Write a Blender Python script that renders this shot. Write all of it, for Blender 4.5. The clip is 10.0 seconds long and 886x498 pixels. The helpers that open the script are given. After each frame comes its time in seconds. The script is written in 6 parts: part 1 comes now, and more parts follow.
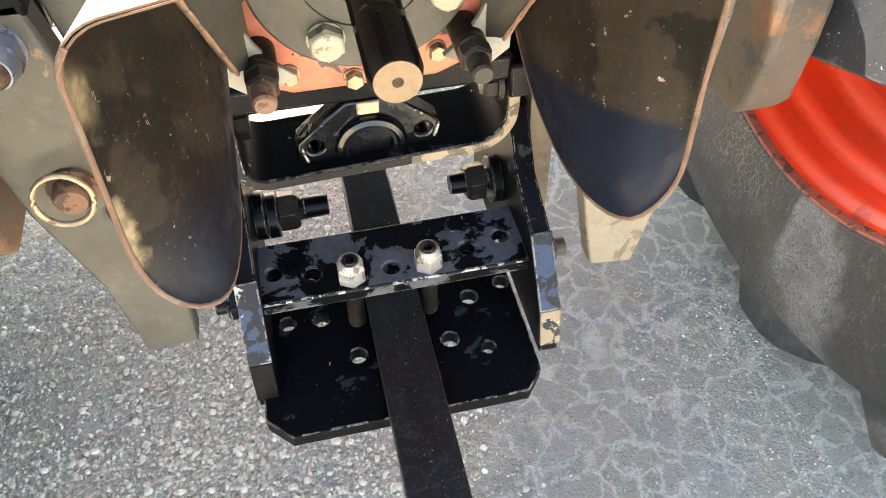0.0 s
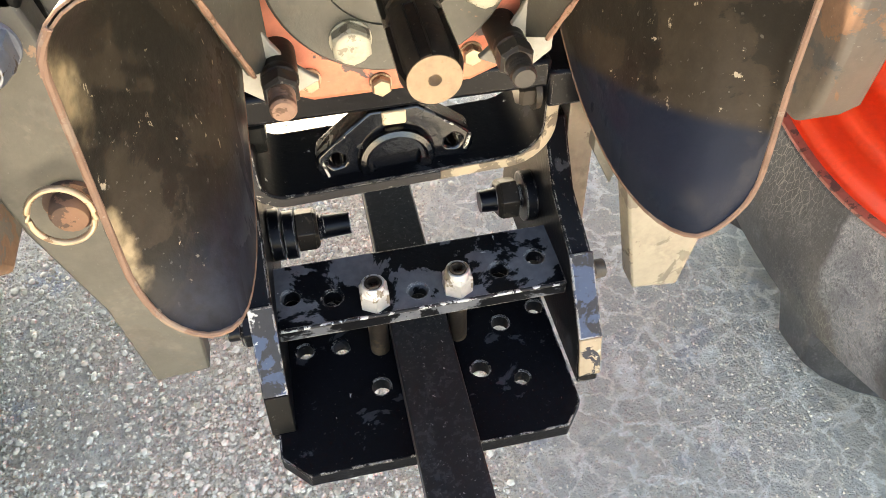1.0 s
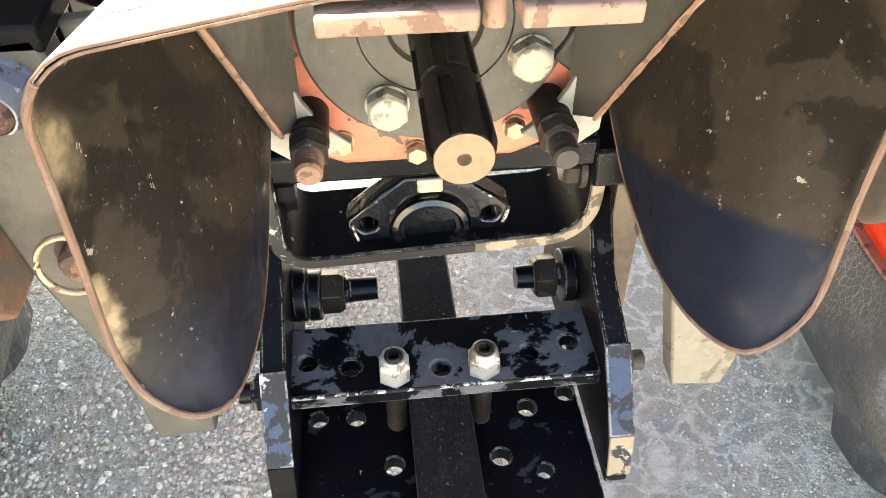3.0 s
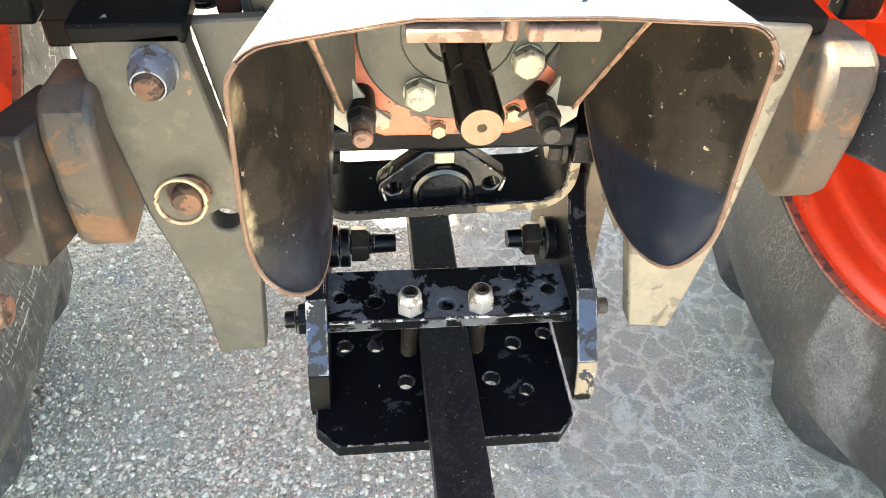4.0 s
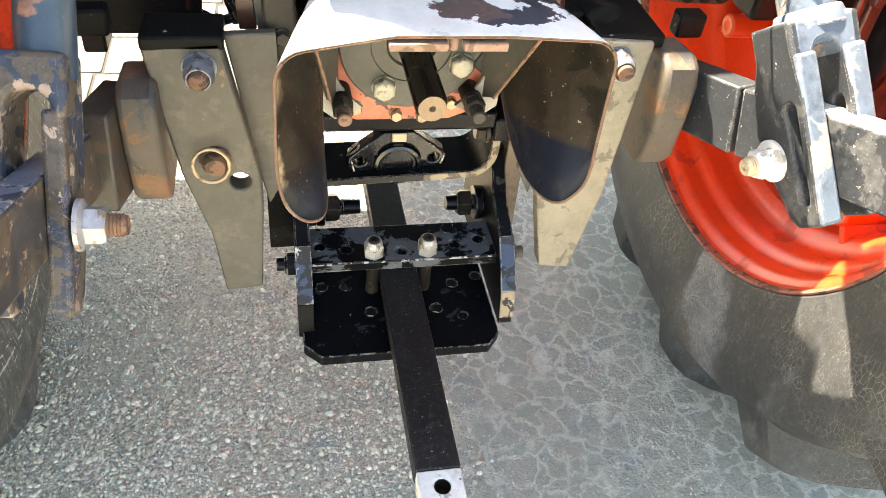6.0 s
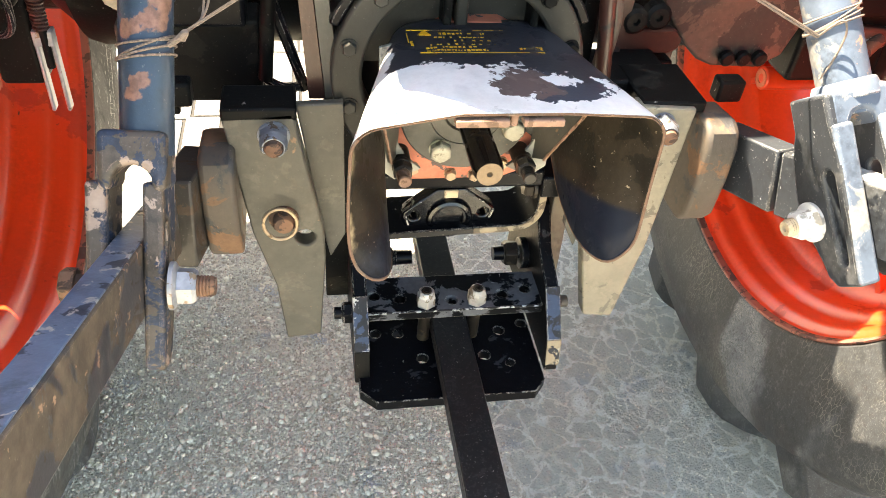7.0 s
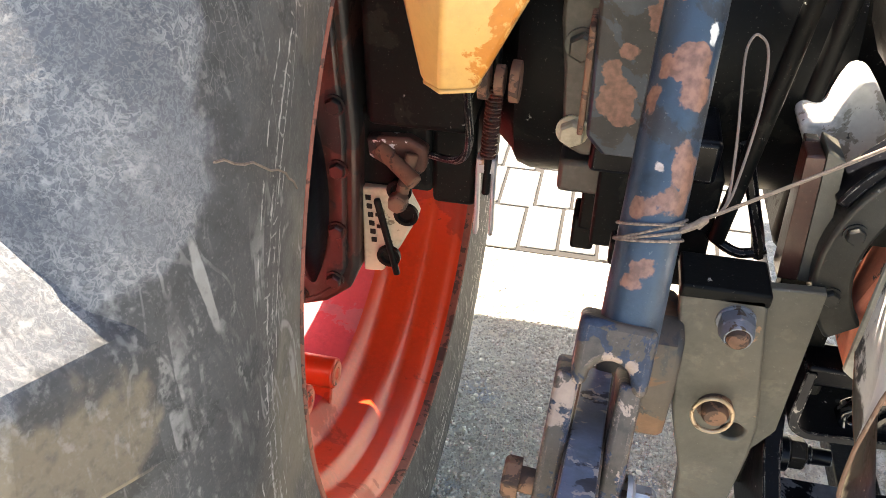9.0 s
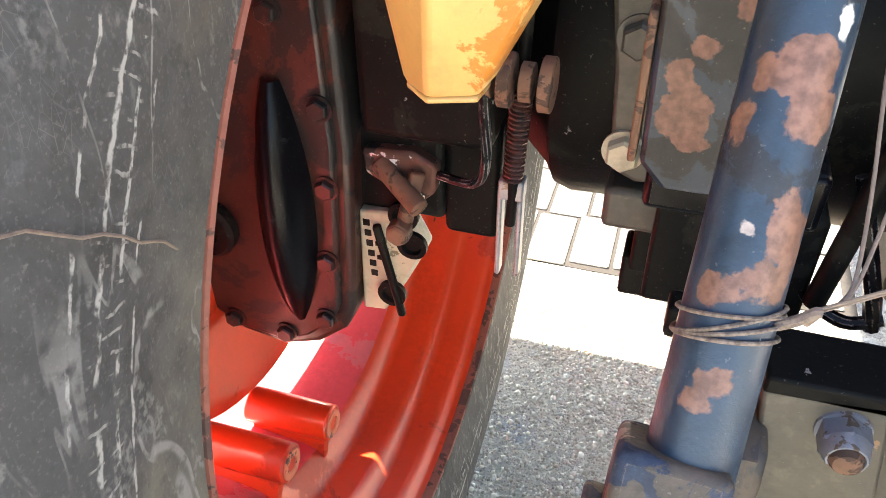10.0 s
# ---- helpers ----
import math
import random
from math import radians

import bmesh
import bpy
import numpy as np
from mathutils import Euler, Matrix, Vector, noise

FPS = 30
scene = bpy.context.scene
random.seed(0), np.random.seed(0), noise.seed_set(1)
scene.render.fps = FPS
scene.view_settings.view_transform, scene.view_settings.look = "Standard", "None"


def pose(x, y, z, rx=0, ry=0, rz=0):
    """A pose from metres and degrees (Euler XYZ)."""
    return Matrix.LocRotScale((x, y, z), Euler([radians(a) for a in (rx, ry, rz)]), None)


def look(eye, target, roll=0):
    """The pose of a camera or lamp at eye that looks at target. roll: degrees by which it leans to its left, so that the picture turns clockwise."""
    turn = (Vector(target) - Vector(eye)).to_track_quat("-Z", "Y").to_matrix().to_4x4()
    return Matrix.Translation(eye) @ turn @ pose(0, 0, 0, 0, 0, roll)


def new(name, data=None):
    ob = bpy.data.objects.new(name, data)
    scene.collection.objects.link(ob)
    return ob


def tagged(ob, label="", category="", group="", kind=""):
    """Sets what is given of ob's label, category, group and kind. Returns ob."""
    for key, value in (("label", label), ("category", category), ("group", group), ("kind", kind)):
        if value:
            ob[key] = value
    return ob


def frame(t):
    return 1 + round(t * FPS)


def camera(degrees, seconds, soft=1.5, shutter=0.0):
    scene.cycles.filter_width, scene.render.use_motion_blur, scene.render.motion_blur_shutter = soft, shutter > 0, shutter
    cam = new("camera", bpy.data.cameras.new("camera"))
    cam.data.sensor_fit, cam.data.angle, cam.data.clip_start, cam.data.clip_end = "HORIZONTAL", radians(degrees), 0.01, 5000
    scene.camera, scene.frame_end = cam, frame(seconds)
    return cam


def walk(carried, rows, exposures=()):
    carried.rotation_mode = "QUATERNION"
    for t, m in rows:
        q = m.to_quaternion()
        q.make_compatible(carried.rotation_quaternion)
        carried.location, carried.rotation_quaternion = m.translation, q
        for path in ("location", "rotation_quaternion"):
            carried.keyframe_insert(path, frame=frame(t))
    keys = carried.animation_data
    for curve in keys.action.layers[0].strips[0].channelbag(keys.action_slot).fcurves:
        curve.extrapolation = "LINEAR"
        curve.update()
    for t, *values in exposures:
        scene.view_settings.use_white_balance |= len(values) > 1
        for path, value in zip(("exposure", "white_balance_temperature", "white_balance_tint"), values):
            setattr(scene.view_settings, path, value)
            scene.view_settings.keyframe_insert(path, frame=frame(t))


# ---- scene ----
cam = camera(59.5, 10.0, 0.8)
PATH = [
    (0, (-0.057, -0.461, 1.069), (0.239, 0.807, -0.449), 0.3),
    (0.5, (-0.064, -0.42, 1.049), (0.251, 0.858, -0.457), -0.0),
    (1, (-0.063, -0.423, 1.025), (0.207, 0.898, -0.453), -0.8),
    (1.5, (-0.05, -0.412, 1.037), (0.165, 0.935, -0.427), -1.7),
    (2, (-0.05, -0.339, 1.005), (0.151, 1.03, -0.44), -1.3),
    (3.3, (-0.042, -0.419, 1.022), (0.118, 1.023, -0.354), 1.1),
    (3.5, (-0.056, -0.443, 1.057), (0.11, 0.999, -0.319), 1.7),
    (4, (-0.086, -0.536, 1.097), (0.126, 0.898, -0.281), 3.7),
    (4.5, (-0.124, -0.653, 1.162), (0.143, 0.802, -0.184), 5.5),
    (5, (-0.12, -0.7, 1.196), (0.2, 0.741, -0.153), 6.9),
    (5.2, (-0.128, -0.722, 1.203), (0.219, 0.709, -0.15), 7.2),
    (6.5, (-0.166, -0.766, 1.238), (0.233, 0.66, -0.107), 7.6),
    (7, (-0.196, -0.774, 1.275), (0.14, 0.711, -0.021), 6.0),
    (7.5, (-0.257, -0.766, 1.33), (-0.057, 0.783, 0.081), 4.1),
    (8, (-0.335, -0.764, 1.35), (-0.314, 0.827, 0.137), 2.6),
    (8.5, (-0.373, -0.745, 1.339), (-0.548, 0.849, 0.143), 1.5),
    (9, (-0.388, -0.61, 1.284), (-0.728, 0.955, 0.085), 0.6),
    (9.5, (-0.385, -0.456, 1.233), (-0.829, 1.077, 0.028), -0.1),
    (10, (-0.385, -0.418, 1.207), (-0.868, 1.096, -0.008), -0.5),
]
walk(cam, [(t, look(eye, target, roll)) for t, eye, target, roll in PATH], [(0.0, 3.86, 8200, 11), (1.0, 4.03, 8500, 13), (2.0, 4.01, 8400, 14), (3.5, 4.14, 7900, 8), (4.5, 3.92, 7900, 7), (5.2, 3.72, 8200, 7), (6.5, 3.57, 8500, 8), (8.0, 3.46, 8200, 10), (8.5, 3.24, 7900, 12), (9.0, 3.24, 7800, 12), (9.5, 3.45, 7900, 12), (10.0, 3.63, 7600, 12)])

# ---- world, sun, exposure ----
SUN_WAY = Vector((0.40, -0.35, -0.85)).normalized()
world = bpy.data.worlds.new("sky")
scene.world = world
world.use_nodes = True
wn = world.node_tree.nodes
wl = world.node_tree.links
sky = wn.new("ShaderNodeTexSky")
sky.sky_type = "NISHITA"
sky.sun_disc = False
sky.sun_elevation = math.asin(-SUN_WAY.z)
sky.sun_rotation = math.atan2(-SUN_WAY.x, -SUN_WAY.y)
wn["Background"].inputs["Strength"].default_value = 0.072
wl.new(sky.outputs["Color"], wn["Background"].inputs["Color"])
sun_data = bpy.data.lights.new("sun", "SUN")
sun_data.energy, sun_data.angle, sun_data.color = 4.2, radians(0.53), (1.0, 0.95, 0.88)
sun = new("sun", sun_data)
sun.matrix_world = look((0, 0, 0), SUN_WAY) @ Matrix.Identity(4)
sun.location = (-2, -6, 8)


# ---- materials ----
def material(name, base, rough=0.6, metal=0.0, second=None, amount=0.0, scale=8.0, third=None, third_amount=0.0,
             third_scale=20.0, grain=0.25, grain_scale=120.0, bump=0.15, bump_scale=180.0, second_rough=None, coat=0.0, gloss=0.5, dirt=0.35, specks=0.22, edge=None, edge_width=0.0022):
    """Paint or metal: a base with grain, patches of a second and a third colour with ragged edges, and fine relief."""
    m = bpy.data.materials.new(name)
    m.use_nodes = True
    n, l = m.node_tree.nodes, m.node_tree.links
    b = n["Principled BSDF"]
    co = n.new("ShaderNodeTexCoord").outputs["Object"]

    def noise_tex(sc, detail=6.0, rgh=0.6, dist=0.0):
        t = n.new("ShaderNodeTexNoise")
        t.inputs["Scale"].default_value, t.inputs["Detail"].default_value = sc, detail
        t.inputs["Roughness"].default_value, t.inputs["Distortion"].default_value = rgh, dist
        l.new(co, t.inputs["Vector"])
        return t.outputs["Fac"]

    def ramp(src, a, c):
        r = n.new("ShaderNodeMapRange")
        r.interpolation_type = "SMOOTHSTEP"
        r.inputs["From Min"].default_value, r.inputs["From Max"].default_value = a, c
        l.new(src, r.inputs["Value"])
        return r.outputs["Result"]

    def mix(fac, a, c, kind="MIX"):
        x = n.new("ShaderNodeMix")
        x.data_type, x.blend_type = "RGBA", kind
        for sock, v in ((x.inputs[0], fac), (x.inputs[6], a), (x.inputs[7], c)):
            if isinstance(v, (float, int)):
                sock.default_value = v
            elif isinstance(v, tuple):
                sock.default_value = (*v, 1.0)
            else:
                l.new(v, sock)
        return x.outputs[2]

    g = ramp(noise_tex(grain_scale), 0.3, 0.75)
    g2 = ramp(noise_tex(scale * 0.6 + 3.0), 0.3, 0.7)
    dark = tuple(c * (1.0 - grain) for c in base)
    light = tuple(min(1.0, c * (1.0 + grain)) for c in base)
    col = mix(g2, mix(g, dark, light), mix(g, light, base))
    rg = rough
    if second:
        k = ramp(noise_tex(scale, 9.0, 0.62, 0.4), 0.5 + (0.5 - amount) * 0.42 - 0.012, 0.5 + (0.5 - amount) * 0.42 + 0.012)
        col = mix(k, col, mix(g, tuple(c * (1 - grain) for c in second), second))
        r = n.new("ShaderNodeMapRange")
        r.inputs["To Min"].default_value, r.inputs["To Max"].default_value = rough, second_rough or min(1.0, rough + 0.2)
        l.new(k, r.inputs["Value"])
        rg = r.outputs["Result"]
    if third:
        k3 = ramp(noise_tex(third_scale, 9.0, 0.65, 0.3), 0.5 + (0.5 - third_amount) * 0.42 - 0.01, 0.5 + (0.5 - third_amount) * 0.42 + 0.02)
        col = mix(k3, col, third)
    if dirt:
        grime = mix(0.55, col, (0.02, 0.018, 0.015))
        dn = n.new("ShaderNodeMath")
        dn.operation = "MULTIPLY"
        dn.inputs[1].default_value = dirt
        l.new(ramp(noise_tex(17.0, 8.0, 0.7), 0.42, 0.72), dn.inputs[0])
        col = mix(dn.outputs[0], col, grime)
    if specks:
        sp_n = n.new("ShaderNodeMath")
        sp_n.operation = "MULTIPLY"
        sp_n.inputs[1].default_value = specks
        l.new(ramp(noise_tex(330.0, 3.0, 0.5), 0.66, 0.74), sp_n.inputs[0])
        col = mix(sp_n.outputs[0], col, mix(0.5, col, (0.5, 0.48, 0.44)))
    if edge:
        bv = n.new("ShaderNodeBevel")
        bv.samples = 4
        bv.inputs["Radius"].default_value = edge_width
        ge = n.new("ShaderNodeNewGeometry")
        dt = n.new("ShaderNodeVectorMath")
        dt.operation = "DOT_PRODUCT"
        l.new(bv.outputs[0], dt.inputs[0])
        l.new(ge.outputs["Normal"], dt.inputs[1])
        em = n.new("ShaderNodeMath")
        em.operation = "MULTIPLY"
        l.new(ramp(dt.outputs["Value"], 0.985, 0.93), em.inputs[0])
        l.new(ramp(noise_tex(95.0, 6.0, 0.65), 0.46, 0.52), em.inputs[1])
        col = mix(em.outputs[0], col, edge)
    l.new(col, b.inputs["Base Color"])
    if isinstance(rg, float):
        rr = n.new("ShaderNodeMapRange")
        rr.inputs["To Min"].default_value, rr.inputs["To Max"].default_value = max(0.05, rg - 0.12), min(1.0, rg + 0.12)
        l.new(g2, rr.inputs["Value"])
        rg = rr.outputs["Result"]
    l.new(rg, b.inputs["Roughness"])
    b.inputs["Metallic"].default_value = metal
    b.inputs["Coat Weight"].default_value = coat
    b.inputs["Specular IOR Level"].default_value = gloss
    bp = n.new("ShaderNodeBump")
    bp.inputs["Strength"].default_value, bp.inputs["Distance"].default_value = bump, 0.002
    l.new(noise_tex(bump_scale, 4.0), bp.inputs["Height"])
    l.new(bp.outputs["Normal"], b.inputs["Normal"])
    return m


BLACK = material("black_paint", (0.0032, 0.0035, 0.0048), 0.42, 0.0, (0.035, 0.037, 0.042), 0.24, 24.0, (0.5, 0.5, 0.48), 0.06, 75.0, gloss=0.07, edge=(0.46, 0.44, 0.40), dirt=0.0, specks=0.12)
WORN_BLACK = material("worn_black_paint", (0.0035, 0.004, 0.0052), 0.42, 0.0, (0.12, 0.125, 0.135), 0.46, 17.0, (0.5, 0.5, 0.48), 0.06, 70.0, gloss=0.09, edge=(0.46, 0.44, 0.40), dirt=0.0, specks=0.12)
BLACK_CLEAN = material("black_paint_clean", (0.0032, 0.0035, 0.005), 0.28, 0.0, (0.02, 0.021, 0.025), 0.16, 30.0, gloss=0.16, edge=(0.36, 0.34, 0.31), edge_width=0.0018, dirt=0.0, specks=0.12)
DUSTY_BLACK = material("dusty_black_paint", (0.008, 0.008, 0.009), 0.42, 0.0, (0.026, 0.026, 0.027), 0.36, 190.0, (0.20, 0.20, 0.195), 0.14, 260.0, gloss=0.3, dirt=0.0)
RUST_PRIMER = (0.215, 0.112, 0.080)
ROD_BLUE = material("blue_rod_paint", (0.020, 0.040, 0.066), 0.38, 0.0, (0.030, 0.040, 0.054), 0.34, 16.0, (0.5, 0.5, 0.48), 0.05, 60.0, grain=0.45, grain_scale=48.0, bump=0.25, dirt=0.6)
BLUE_WORN = material("worn_dark_blue_paint", (0.062, 0.048, 0.037), 0.5, 0.0, (0.026, 0.045, 0.085), 0.45, 24.0, (0.34, 0.25, 0.20), 0.33, 30.0, grain=0.5, bump=0.3, dirt=0.6, edge=(0.40, 0.27, 0.21), edge_width=0.004)
BLUE_EDGE = material("blue_scuffed", (0.018, 0.036, 0.078), 0.45, 0.0, (0.008, 0.010, 0.016), 0.48, 26.0, (0.46, 0.46, 0.44), 0.19, 60.0, grain=0.4, edge=(0.5, 0.48, 0.44))
OLIVE = material("dusty_olive_paint", (0.074, 0.070, 0.057), 0.5, 0.0, (0.125, 0.114, 0.092), 0.34, 9.0, (0.26, 0.15, 0.09), 0.06, 40.0, dirt=0.6)
DARK_CAST = material("dark_casting", (0.0048, 0.0052, 0.0052), 0.5, 0.0, (0.018, 0.0175, 0.015), 0.3, 14.0, (0.28, 0.28, 0.26), 0.05, 60.0, gloss=0.1, dirt=0.1)
BROWN_CAST = material("brown_casting", (0.045, 0.016, 0.012), 0.32, 0.0, (0.014, 0.012, 0.012), 0.42, 9.0, (0.16, 0.10, 0.08), 0.05, 40.0)
ORANGE = material("orange_red_paint", (0.64, 0.050, 0.014), 0.33, 0.0, (0.50, 0.036, 0.012), 0.3, 6.0, (0.10, 0.03, 0.02), 0.04, 25.0, grain=0.12, bump=0.05, dirt=0.2)
# orange-red rim paint with a pink sky reflection mixed into the colour
WELL_SHEEN = material("pink_sky_sheen", (0.66, 0.10, 0.11), 0.22, 0.0, (0.58, 0.14, 0.15), 0.4, 5.0, grain=0.1, bump=0.05)
HOUSING_RED = material("faded_red_paint", (0.55, 0.17, 0.10), 0.6, 0.0, (0.12, 0.09, 0.08), 0.25, 30.0)
RUST = material("rusty_steel", (0.165, 0.085, 0.05), 0.75, 0.0, (0.085, 0.052, 0.038), 0.42, 40.0)
LEVER = material("flaked_rusty_paint", (0.10, 0.042, 0.028), 0.6, 0.0, (0.03, 0.02, 0.018), 0.35, 30.0, (0.75, 0.73, 0.70), 0.27, 38.0)
RIM_EDGE = material("worn_rim_edge", (0.23, 0.075, 0.05), 0.65, 0.0, (0.10, 0.05, 0.04), 0.4, 40.0)
PALE_NUT = material("pale_zinc_nut", (0.36, 0.36, 0.35), 0.4, 0.35, (0.20, 0.17, 0.13), 0.34, 60.0)
SALMON = material("rust_primer_edge", (0.27, 0.155, 0.105), 0.7, 0.0, (0.19, 0.11, 0.07), 0.35, 60.0)
SHAFT_END = material("turned_steel_end", (0.20, 0.14, 0.088), 0.5, 0.35, (0.25, 0.165, 0.095), 0.22, 160.0, dirt=0.15, specks=0.1)
STEEL = material("bare_steel", (0.38, 0.29, 0.20), 0.42, 0.7, (0.25, 0.16, 0.10), 0.38, 50.0)
DARK_STEEL = material("dark_oiled_steel", (0.022, 0.017, 0.013), 0.40, 0.15, (0.085, 0.062, 0.042), 0.32, 30.0, gloss=0.25)
NUT_BLUE = material("dull_zinc", (0.17, 0.19, 0.23), 0.4, 0.4, (0.12, 0.09, 0.07), 0.33, 60.0)
PIN_STEEL = material("rust_stained_pin", (0.34, 0.30, 0.25), 0.45, 0.3, (0.25, 0.15, 0.09), 0.42, 35.0)
ZINC = material("zinc_plating", (0.34, 0.35, 0.37), 0.42, 0.45, (0.30, 0.22, 0.15), 0.28, 60.0)
CREAM = material("cream_painted_steel", (0.46, 0.43, 0.31), 0.5, 0.0, (0.2, 0.18, 0.12), 0.15, 50.0)


def rubber_material(dusty=None):
    """Weathered tyre rubber: pale scuffs, fine cracks, and a dried mud film round the place given."""
    m = material("tyre_rubber", (0.054, 0.056, 0.057) if dusty else (0.026, 0.028, 0.031), 0.72 if dusty else 0.58, 0.0, (0.074, 0.076, 0.075) if dusty else (0.066, 0.069, 0.07), 0.46, 4.5, grain=0.4, grain_scale=45.0, bump=0.6, bump_scale=45.0)
    n, l = m.node_tree.nodes, m.node_tree.links
    b = n["Principled BSDF"]
    col = b.inputs["Base Color"].links[0].from_socket
    co = n.new("ShaderNodeTexCoord").outputs["Object"]

    def noise_at(scale, detail=6.0, squash=(1, 1, 1), dist=0.0):
        mp = n.new("ShaderNodeMapping")
        mp.inputs["Scale"].default_value = squash
        l.new(co, mp.inputs["Vector"])
        t = n.new("ShaderNodeTexNoise")
        t.inputs["Scale"].default_value, t.inputs["Detail"].default_value, t.inputs["Distortion"].default_value = scale, detail, dist
        l.new(mp.outputs[0], t.inputs["Vector"])
        return t.outputs["Fac"]

    def step(v, a, c):
        r = n.new("ShaderNodeMapRange")
        r.interpolation_type = "SMOOTHSTEP"
        r.inputs["From Min"].default_value, r.inputs["From Max"].default_value = a, c
        l.new(v, r.inputs["Value"])
        return r.outputs["Result"]

    def times(a, c):
        q = n.new("ShaderNodeMath")
        q.operation = "MULTIPLY"
        for k, v in enumerate((a, c)):
            if isinstance(v, float):
                q.inputs[k].default_value = v
            else:
                l.new(v, q.inputs[k])
        return q.outputs[0]

    def mix(f, a, c):
        x = n.new("ShaderNodeMix")
        x.data_type = "RGBA"
        l.new(f, x.inputs[0])
        l.new(a, x.inputs[6])
        x.inputs[7].default_value = (*c, 1)
        return x.outputs[2]

    patch = noise_at(3.2, 5.0)
    col = mix(times(step(patch, 0.58, 0.70), 0.55 if dusty else 0.10), col, (0.25, 0.215, 0.155))
    area = step(noise_at(3.4, 7.0, (1.0, 1.3, 0.8)), 0.57, 0.64)
    if dusty:
        far = n.new("ShaderNodeVectorMath")
        far.operation = "DISTANCE"
        far.inputs[1].default_value = dusty
        l.new(co, far.inputs[0])
        wob = n.new("ShaderNodeMath")
        wob.operation = "MULTIPLY_ADD"
        wob.inputs[1].default_value = 0.42
        l.new(noise_at(5.5, 8.0), wob.inputs[0])
        l.new(far.outputs["Value"], wob.inputs[2])
        area = step(wob.outputs[0], 0.408, 0.392)
    col = mix(times(area, 0.55), col, (0.105, 0.118, 0.142))
    col = mix(times(times(step(noise_at(14.0, 5.0), 0.45, 0.66), area), 0.4), col, (0.175, 0.18, 0.19))

    def worms(scale, half, squash=(1, 1, 1)):
        """Thin winding threads where the noise crosses its middle value."""
        q = n.new("ShaderNodeMath")
        q.operation = "SUBTRACT"
        q.inputs[1].default_value = 0.5
        l.new(noise_at(scale, 3.0, squash, 0.6), q.inputs[0])
        w = n.new("ShaderNodeMath")
        w.operation = "ABSOLUTE"
        l.new(q.outputs[0], w.inputs[0])
        return step(w.outputs[0], half, half * 0.35)

    thread = times(times(worms(170.0, 0.06), step(noise_at(30.0, 5.0), 0.40, 0.58)), area)
    col = mix(times(thread, 0.42), col, (0.31, 0.31, 0.305))
    col = mix(times(times(worms(300.0, 0.06), area), 0.2), col, (0.30, 0.305, 0.30))
    col = mix(times(times(worms(140.0, 0.03), area), 0.4), col, (0.06, 0.065, 0.075))
    # dried mud and scrapes on the dusty tyre
    for place, squash, radius, colour in (((-0.600, -0.440, 0.985), (0.3, 1.0, 0.8), 0.050, (0.19, 0.16, 0.115)),
                                          ((-0.600, -0.440, 0.925), (0.2, 0.55, 2.6), 0.022, (0.36, 0.29, 0.18)),
                                          ((-0.590, -0.435, 1.265), (0.2, 0.8, 1.6), 0.045, (0.36, 0.31, 0.215)),
                                          ((-0.578, -0.327, 1.015), (0.2, 3.2, 0.42), 0.013, (0.27, 0.265, 0.25))) if dusty else ():
        sq = n.new("ShaderNodeVectorMath")
        sq.operation = "MULTIPLY"
        sq.inputs[1].default_value = squash
        l.new(co, sq.inputs[0])
        ds = n.new("ShaderNodeVectorMath")
        ds.operation = "DISTANCE"
        l.new(sq.outputs[0], ds.inputs[0])
        ds.inputs[1].default_value = [p * k for p, k in zip(place, squash)]
        wv = n.new("ShaderNodeMath")
        wv.operation = "MULTIPLY_ADD"
        wv.inputs[1].default_value = radius * 1.9
        l.new(noise_at(22.0, 7.0), wv.inputs[0])
        l.new(ds.outputs["Value"], wv.inputs[2])
        film = times(step(wv.outputs[0], radius * 2.0, radius * 1.75), step(noise_at(120.0, 5.0), 0.05, 0.5))
        col = mix(times(film, 0.85), col, colour)
    streak = times(step(noise_at(90.0, 8.0, (1.0, 1.0, 0.34), 0.6), 0.52, 0.66), step(noise_at(230.0, 4.0), 0.40, 0.62))
    col = mix(times(times(streak, step(noise_at(5.5, 3.0), 0.36, 0.50)), 0.38 if dusty else 0.12), col, (0.36, 0.355, 0.34))
    col = mix(times(step(noise_at(420.0, 4.0), 0.54, 0.70), 0.16), col, (0.24, 0.24, 0.23))
    col = mix(times(step(noise_at(160.0, 5.0), 0.53, 0.70), 0.2 if dusty else 0.55), col, (0.015, 0.015, 0.015))
    if dusty:
        scratch = times(worms(20.0, 0.016, (1.0, 1.0, 0.3)), step(noise_at(7.0, 5.0), 0.44, 0.58))
        col = mix(times(times(scratch, step(noise_at(90.0, 4.0), 0.34, 0.55)), 0.4), col, (0.42, 0.415, 0.40))
        # rings of rubbed moulding marks with short rungs between them
        sep = n.new("ShaderNodeSeparateXYZ")
        l.new(co, sep.inputs[0])

        def calc(kind, a, c=0.0):
            q = n.new("ShaderNodeMath")
            q.operation = kind
            for k, e in enumerate((a, c)):
                if isinstance(e, (int, float)):
                    q.inputs[k].default_value = e
                else:
                    l.new(e, q.inputs[k])
            return q.outputs[0]

        dy, dz = calc("SUBTRACT", sep.outputs["Y"], 0.24), calc("SUBTRACT", sep.outputs["Z"], 0.765)
        rad = calc("SQRT", calc("ADD", calc("MULTIPLY", dy, dy), calc("MULTIPLY", dz, dz)))
        rad = calc("ADD", rad, calc("MULTIPLY", calc("SUBTRACT", noise_at(60.0, 4.0), 0.5), 0.008))
